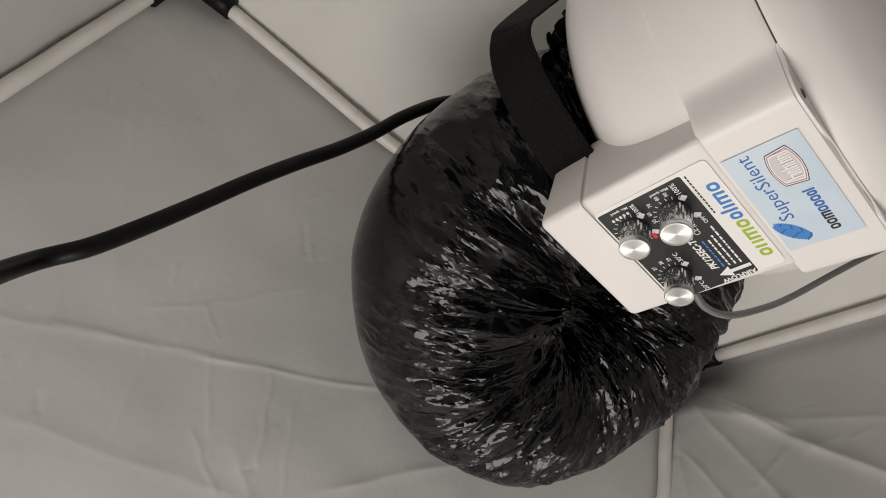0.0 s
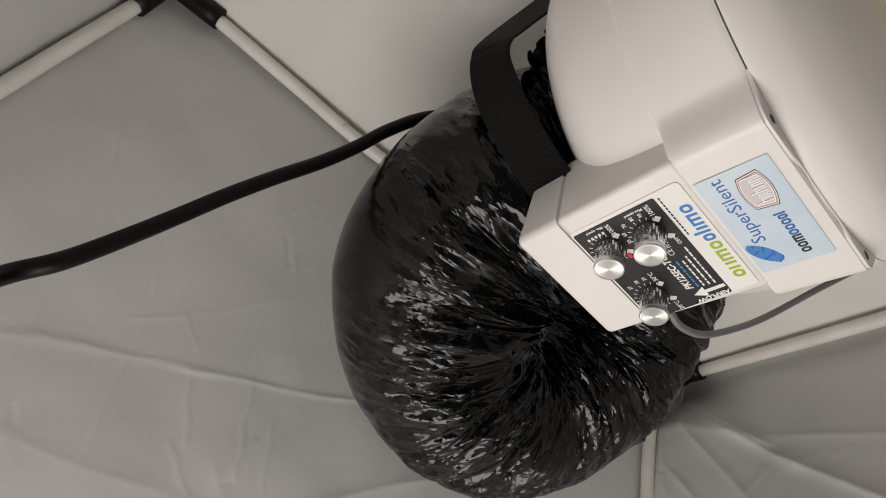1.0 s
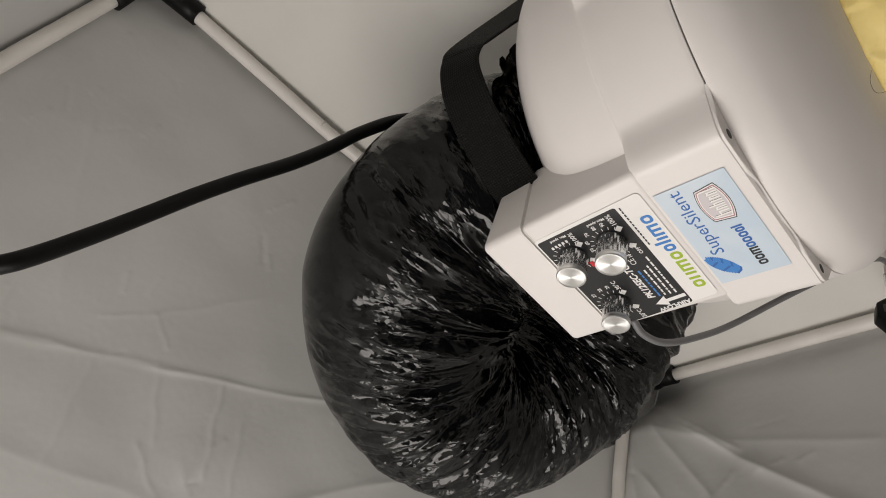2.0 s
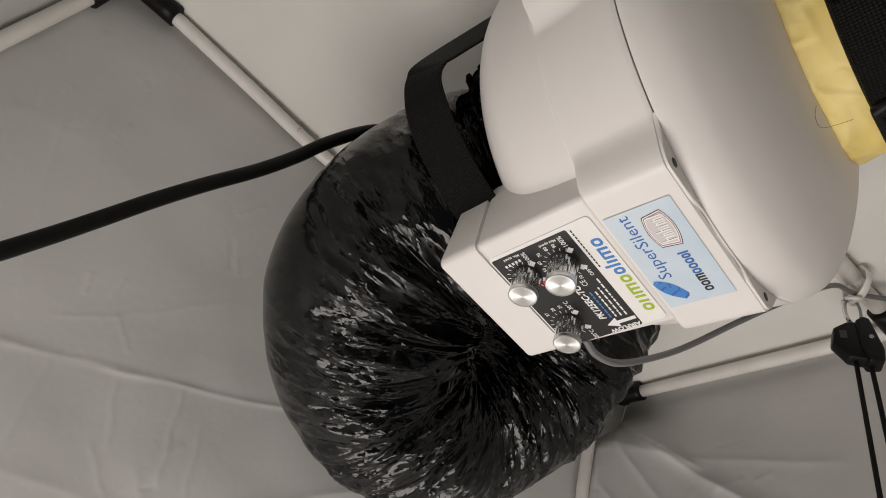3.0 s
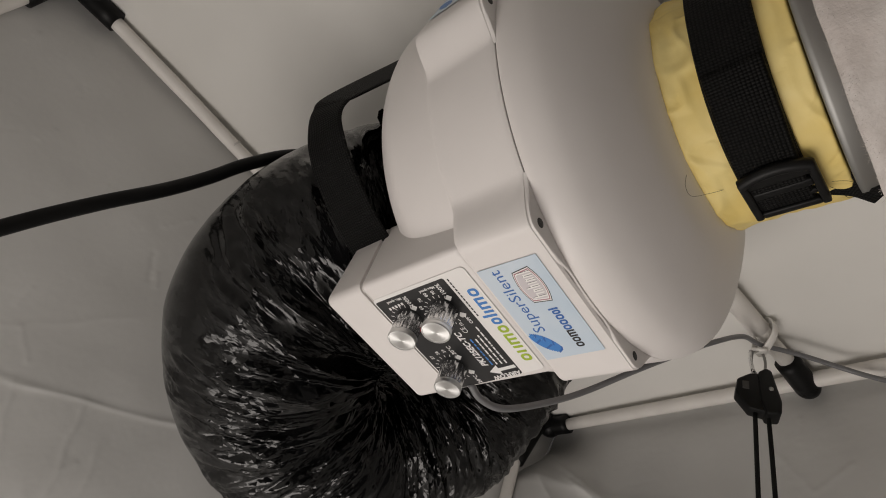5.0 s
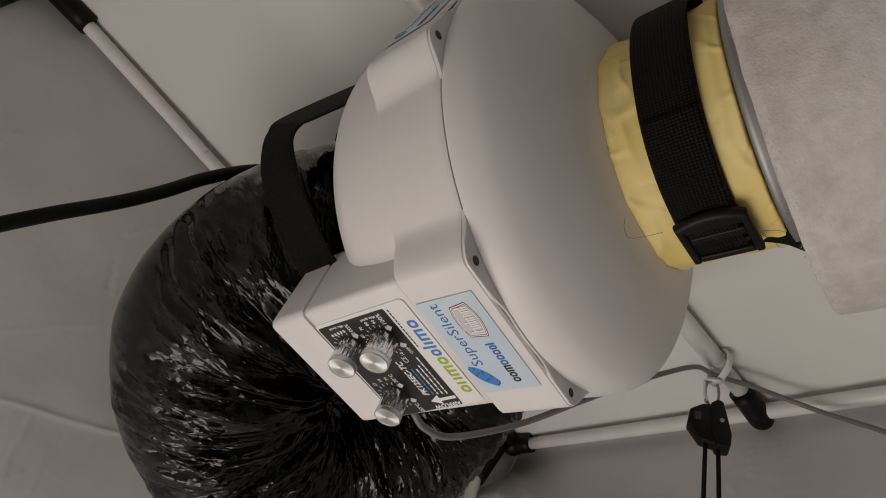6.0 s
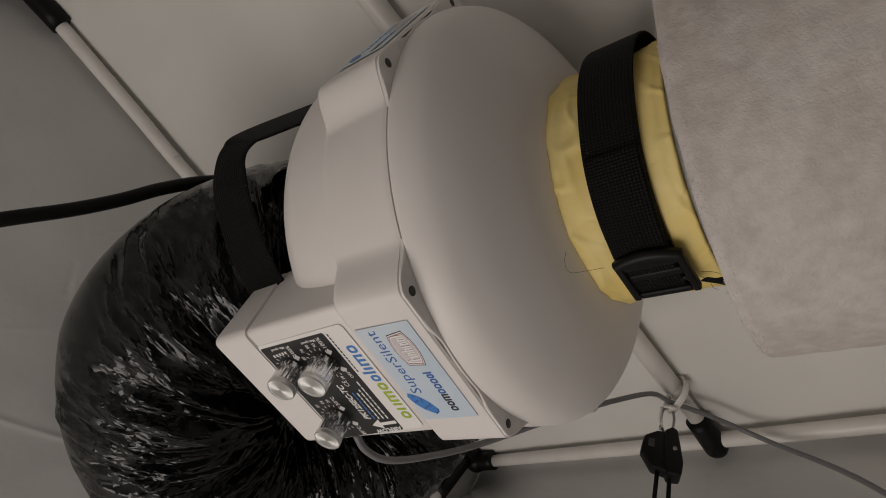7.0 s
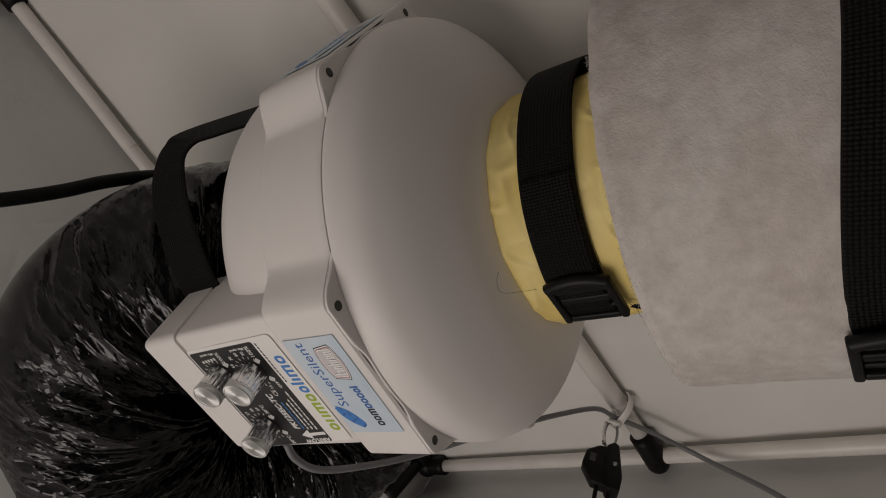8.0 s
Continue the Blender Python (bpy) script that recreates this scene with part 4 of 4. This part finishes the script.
# foam tape collar between fan and filter
bm = revolve_bm(smooth_profile([(-0.071, 0.0700), (-0.072, 0.0755), (-0.068, 0.0778), (-0.060, 0.0776), (-0.050, 0.0772), (-0.040, 0.0769), (-0.030, 0.0765), (-0.018, 0.0768), (-0.006, 0.0772), (-0.0015, 0.0760), (-0.0015, 0.0650)], 7), 420)
for v in bm.verts:
    th = math.atan2(v.co.x, v.co.z)
    w = noise.noise(Vector((th * 2.2, v.co.y * 95, 1.5)))
    fine = noise.noise(Vector((math.sin(th) * 4 + v.co.y * 45, math.cos(th) * 4 - v.co.y * 20, v.co.y * 24)))
    cut = max(0.0, 1 - abs(fine) * 16) * smoothstep(-0.05, 0.25, noise.noise(v.co * 38))
    big = max(0.0, 1 - abs(noise.noise(Vector((math.sin(th) * 2.5 - v.co.y * 30, math.cos(th) * 2.5, v.co.y * 12 + 5)))) * 9)
    v.co += Vector((math.sin(th), 0, math.cos(th))) * ((0.35 - abs(w)) * 0.0020 + 0.0008 * noise.noise(v.co * 70) - 0.0007 * cut + 0.0011 * big)
part("tape_collar", bm, YELLOW, carbon, "wrinkled pale yellow tape collar")


def hoop_strap(name, m, rad, y, width, label, a0=-185, a1=150, skew=0.0, lift=0.0):
    """A webbing strap pulled round a cylinder, with its buckle."""
    th = thing(name, m, label, "strap", "black straps of the fan and filter")
    pts, nor = [], []
    for k in range(49):
        a = radians(a0 + (a1 - a0) * k / 48)
        rr = rad + 0.0012 * noise.noise(Vector((a * 2, y * 30, 2))) + lift * smoothstep(-50, -105, math.degrees(a))
        yy = y + 0.0016 * math.sin(a * 1.7 + y * 40) + skew * smoothstep(10, -70, math.degrees(a))
        pts.append((rr * math.sin(a), yy, rr * math.cos(a)))
        nor.append((math.sin(a), 0, math.cos(a)))
    part("webbing", ribbon_bm(pts, nor, width, 0.0018, 3), WEBBING, th)
    return th


strap1 = hoop_strap("buckle_strap", FILTER, 0.0802, -0.0325, 0.0335, "black webbing strap with plastic buckle round the yellow collar", -170, 14, 0.0, 0.007)
strap2 = hoop_strap("buckle_strap", FILTER, 0.1222, 0.1140, 0.0500, "black webbing strap with plastic buckle round the fleece", -175, 16, 0.019)


def ladder_buckle(parent, rad, y, ang, width, long):
    """A plastic ladder-lock buckle lying on a strap."""
    m = Matrix.Rotation(radians(ang), 4, "Y") @ Matrix.Translation((0, y, rad))
    h = long / 2
    bm = bmesh.new()

    def add(b):
        me = bpy.data.meshes.new("tmp")
        b.to_mesh(me)
        b.free()
        bm.from_mesh(me)
        bpy.data.meshes.remove(me)

    w = width / 2
    for x0, x1, y0, y1, zz in ((-h, h, -w - 0.004, -w + 0.0005, 0.0052), (-h, h, w - 0.0005, w + 0.004, 0.0052), (h - 0.005, h, -w, w, 0.0044), (-h * 0.10 - 0.003, -h * 0.10 + 0.003, -w, w, 0.0036), (h * 0.40 - 0.002, h * 0.40 + 0.002, -w, w, 0.0030)):
        add(box_bm(x0, x1, y0, y1, -0.0005, zz, 0.0014, 3))
    lip = []
    for k in range(13):
        q = -1 + k / 6
        lip.append((-h - 0.0030 + 0.0042 * q * q, q * (w + 0.002), 0.0036))
    add(tube_bm(lip, 0.0036, 2, 12))
    add(box_bm(-h - 0.001, -h + 0.008, -w - 0.001, w + 0.001, -0.0003, 0.0042, 0.0014, 2))
    bm.transform(m)
    part("buckle", bm, BLACK_PLASTIC, parent, "ribbed black plastic buckle", auto=40)


ladder_buckle(strap1, 0.0810, -0.0320, 13, 0.0305, 0.034)
ladder_buckle(strap2, 0.1235, 0.1110, 18, 0.0440, 0.036)
# upper layer of the strap, threaded back from the buckle
pts, nor = [], []
for k in range(25):
    a = radians(-41 + 66 * k / 24)
    pts.append(((0.0826 + 0.0006 * smoothstep(6, 20, k)) * math.sin(a), -0.0332 - 0.0014 * smoothstep(4, 18, k), (0.0826 + 0.0006 * smoothstep(6, 20, k)) * math.cos(a)))
    nor.append((math.sin(a), 0.0, math.cos(a)))
part("strap_tongue", ribbon_bm(pts, nor, 0.0315, 0.0022, 3), WEBBING, strap1, "coarse woven upper layer of the strap")
# loose end of the strap past the buckle
bm = ribbon_bm([(0.022, -0.026, 0.072), (0.032, -0.012, 0.068), (0.041, 0.001, 0.066), (0.050, 0.010, 0.066)], [(0.3, 0, 1), (0.35, 0.1, 0.9), (0.4, 0.1, 0.9), (0.4, 0.1, 0.9)], 0.020, 0.0018)
part("strap_tail", bm, WEBBING, strap1, "frayed loose strap end")

for pts in ([(0.028, -0.012, 0.0765), (0.031, -0.008, 0.079), (0.033, -0.006, 0.083), (0.032, -0.003, 0.086)], [(0.024, -0.010, 0.078), (0.027, -0.004, 0.077), (0.030, 0.000, 0.0775)], [(-0.016, -0.071, 0.088), (-0.011, -0.0735, 0.091), (-0.004, -0.073, 0.092), (0.004, -0.067, 0.083), (0.008, -0.060, 0.078)]):
    part("loose_thread", tube_bm(pts, 0.00011, 8, 5), BLACK_PLASTIC, strap1, "fine loose black thread")

# ---- webbing that carries the outlet end of the fan ----
sling = thing("carrying_strap", FAN @ Matrix.Translation((-0.10, -0.13, -0.08)), "black woven webbing strap looped round the outlet of the fan", "strap", "black straps of the fan and filter")
SL = [(0.079, 0.160, 1.717), (0.030, 0.152, 1.7225), (-0.008, 0.1465, 1.7355), (-0.028, 0.1430, 1.7465), (-0.0400, 0.1410, 1.7575), (-0.0462, 0.1392, 1.7710), (-0.0460, 0.1378, 1.7900), (-0.0310, 0.1368, 1.8800), (-0.0180, 0.1340, 1.9550), (-0.0140, 0.1180, 1.9860)]
SN = [(-0.1, -0.2, -1.0), (-0.25, -0.2, -1.0), (-0.4, -0.2, -0.9), (-0.6, -0.2, -0.8), (-0.85, -0.2, -0.5), (-0.95, -0.35, -0.1), (-0.9, -0.5, 0.0), (-0.85, -0.55, 0), (-0.8, -0.6, 0), (-0.5, -0.5, 0.5)]
bm = ribbon_bm(SL, SN, 0.0375, 0.0018, 10)
bm.transform((FAN @ Matrix.Translation((-0.10, -0.13, -0.08))).inverted())
part("webbing", bm, WEBBING, sling)

# ---- cables ----
cable = thing("power_cable", Matrix.Translation((-0.059, 0.291, 1.828)), "thick black rubber cable hanging behind the duct", "cable")
bm = tube_bm([(-0.0237, 0.2754, 1.8615), (-0.0519, 0.2789, 1.8254), (-0.0707, 0.2848, 1.7880), (-0.0826, 0.2899, 1.7540), (-0.0965, 0.2928, 1.7199), (-0.1149, 0.2929, 1.6797), (-0.1303, 0.2922, 1.6421), (-0.1425, 0.2888, 1.6057), (-0.1541, 0.2822, 1.5686), (-0.1668, 0.2737, 1.5307), (-0.1817, 0.2531, 1.4867), (-0.150, 0.05, 1.34), (-0.20, -0.02, 1.15), (-0.25, -0.1, 0.8), (-0.28, -0.12, 0.02)], 0.0058, 12, 18)
bm.transform(Matrix.Translation((0.059, -0.291, -1.828)))
part("cord", bm, RUBBER, cable)
sensor = thing("sensor_cable", FAN @ Matrix.Translation((0.07, -0.11, 0.0)), "thin grey cable from the control box over the hanging hook", "cable")
bm = tube_bm([(0.155, 0.145, 1.690), (0.170, 0.148, 1.689), (0.190, 0.147, 1.697), (0.224, 0.150, 1.731), (0.256, 0.152, 1.769), (0.285, 0.135, 1.812), (0.312, 0.122, 1.850), (0.345, 0.113, 1.893), (0.385, 0.110, 1.938), (0.418, 0.111, 1.957), (0.450, 0.085, 1.962), (0.488, 0.046, 1.958), (0.500, -0.05, 1.90), (0.50, -0.15, 1.78), (0.49, -0.22, 1.5), (0.48, -0.25, 0.9), (0.47, -0.25, 0.02)], 0.0026, 10, 12)
bm.transform((FAN @ Matrix.Translation((0.07, -0.11, 0.0))).inverted())
part("cord", bm, GREY_CABLE, sensor)

# ---- rope ratchet on the hanging bar ----
ratchet = thing("rope_ratchet", Matrix.Translation((0.424, 0.118, 1.965)), "black rope ratchet clipped to the white bar by a milky tie", "rope hanger")


def local(bm):
    bm.transform(Matrix.Translation((-0.424, -0.118, -1.965)))
    return bm


TIE = [(0.414, 0.1085, 1.9895), (0.411, 0.0955, 1.979), (0.414, 0.0945, 1.966), (0.420, 0.104, 1.9560), (0.427, 0.1165, 1.9535), (0.431, 0.1255, 1.9620), (0.428, 0.1250, 1.9760), (0.420, 0.1180, 1.9880)]
TIE_N = [(0, 0, 1), (0, -1, 0.3), (0, -1, -0.3), (0.2, -0.4, -1), (0.3, 0.2, -1), (0.2, 1, -0.3), (0, 1, 0.4), (0, 0.3, 1)]
part("tie", local(ribbon_bm(TIE, TIE_N, 0.0085, 0.0014, 6)), CLEAR_TIE, ratchet, "milky plastic tie")
part("tie_knot", local(tube_bm([(0.421 + 0.005 * math.sin(a), 0.1135 + 0.006 * math.cos(a), 1.9535 + 0.0045 * math.sin(a + 0.6)) for a in [k * math.pi / 8 for k in range(17)]], 0.0019, 3, 10)), CLEAR_TIE, ratchet, "milky plastic tie end")
DOWN = Vector((0.11, -0.05, -0.99)).normalized()
TOP = Vector((0.424, 0.118, 1.958))
part("clip_gate", local(tube_bm([TOP + DOWN * 0.004 + Vector((-0.0042, 0.0052, 0)), TOP + DOWN * 0.018 + Vector((-0.0045, 0.0056, 0)), TOP + DOWN * 0.032 + Vector((-0.004, 0.0035, 0))], 0.0019, 3, 10)), CHROME, ratchet, "bright steel clip gate")
part("carabiner", local(tube_bm([TOP + DOWN * (0.017 + 0.017 * math.cos(a)) + Vector((0.62, -0.78, 0)) * 0.0065 * math.sin(a) for a in [k * math.pi / 8 for k in range(17)]], 0.0014, 3, 8)), STEEL, ratchet, "bright steel clip")
RX = Vector((0.62, -0.78, 0.0))
RX = (RX - DOWN * RX.dot(DOWN)).normalized()
RY = (-DOWN).cross(RX)
RC = TOP + DOWN * 0.058
RB = Matrix(((RX.x, RY.x, -DOWN.x, RC.x), (RX.y, RY.y, -DOWN.y, RC.y), (RX.z, RY.z, -DOWN.z, RC.z), (0, 0, 0, 1)))
body = part("ratchet_body", local(hull_bm([(x, y, z) for x, y, z in ((-0.009, -0.007, 0.021), (0.010, -0.007, 0.023), (-0.009, 0.007, 0.021), (0.010, 0.007, 0.023), (-0.021, -0.008, 0.012), (-0.021, 0.008, 0.012), (-0.023, -0.008, -0.004), (-0.023, 0.008, -0.004),
    (-0.011, -0.008, -0.021), (0.012, -0.008, -0.024), (-0.011, 0.008, -0.021), (0.012, 0.008, -0.024), (0.014, -0.008, 0.0), (0.014, 0.008, 0.0))], 0.0018, 2, RB)), BLACK_PLASTIC, ratchet, "black plastic pulley housing", auto=35)
part("side_plate", local(hull_bm([(x, y, z) for x, y, z in ((-0.002, -0.0105, 0.022), (0.005, -0.0105, 0.0275), (0.010, -0.0105, 0.025), (0.0175, -0.0105, -0.010), (0.0165, -0.0105, -0.024), (0.004, -0.0105, -0.026), (-0.001, -0.0105, -0.012),
    (-0.002, 0.0105, 0.022), (0.005, 0.0105, 0.0275), (0.010, 0.0105, 0.025), (0.0175, 0.0105, -0.010), (0.0165, 0.0105, -0.024), (0.004, 0.0105, -0.026), (-0.001, 0.0105, -0.012))], 0.0022, 3, RB)), BLACK_PLASTIC, body, "rounded side plate")
for sgn in (-1, 1):
    # slot is not cut: a thin dark slab gives the shade inside it
    part("slot_shade", local(box_bm(-0.0165, -0.0105, sgn * 0.0081 - 0.0006, sgn * 0.0081 + 0.0006, 0.000, 0.009, 0.0004, 2, RB)), DARK_GAP, body, "thin dark slab for the shade in a slot")
    part("rivet", local(tube_bm([RB @ Vector((0.0085, sgn * 0.0100, 0.002)), RB @ Vector((0.0085, sgn * 0.0107, 0.002)), RB @ Vector((0.0085, sgn * 0.0112, 0.002))], 0.0022, 2, 14)), STEEL, body, "dull steel rivet")
for off, sway in ((-0.0050, 0.0), (0.0065, 0.003)):
    start = TOP + DOWN * 0.078 + RX * off
    part("rope", local(tube_bm([start, start + DOWN * 0.06 + Vector((sway, 0, 0)), start + DOWN * 0.14 + Vector((sway * 1.5, 0, 0)), start + DOWN * 0.30, start + DOWN * 0.5 + Vector((0, 0, -0.02))], 0.0021, 10, 10)), WEBBING, ratchet, "braided black rope")
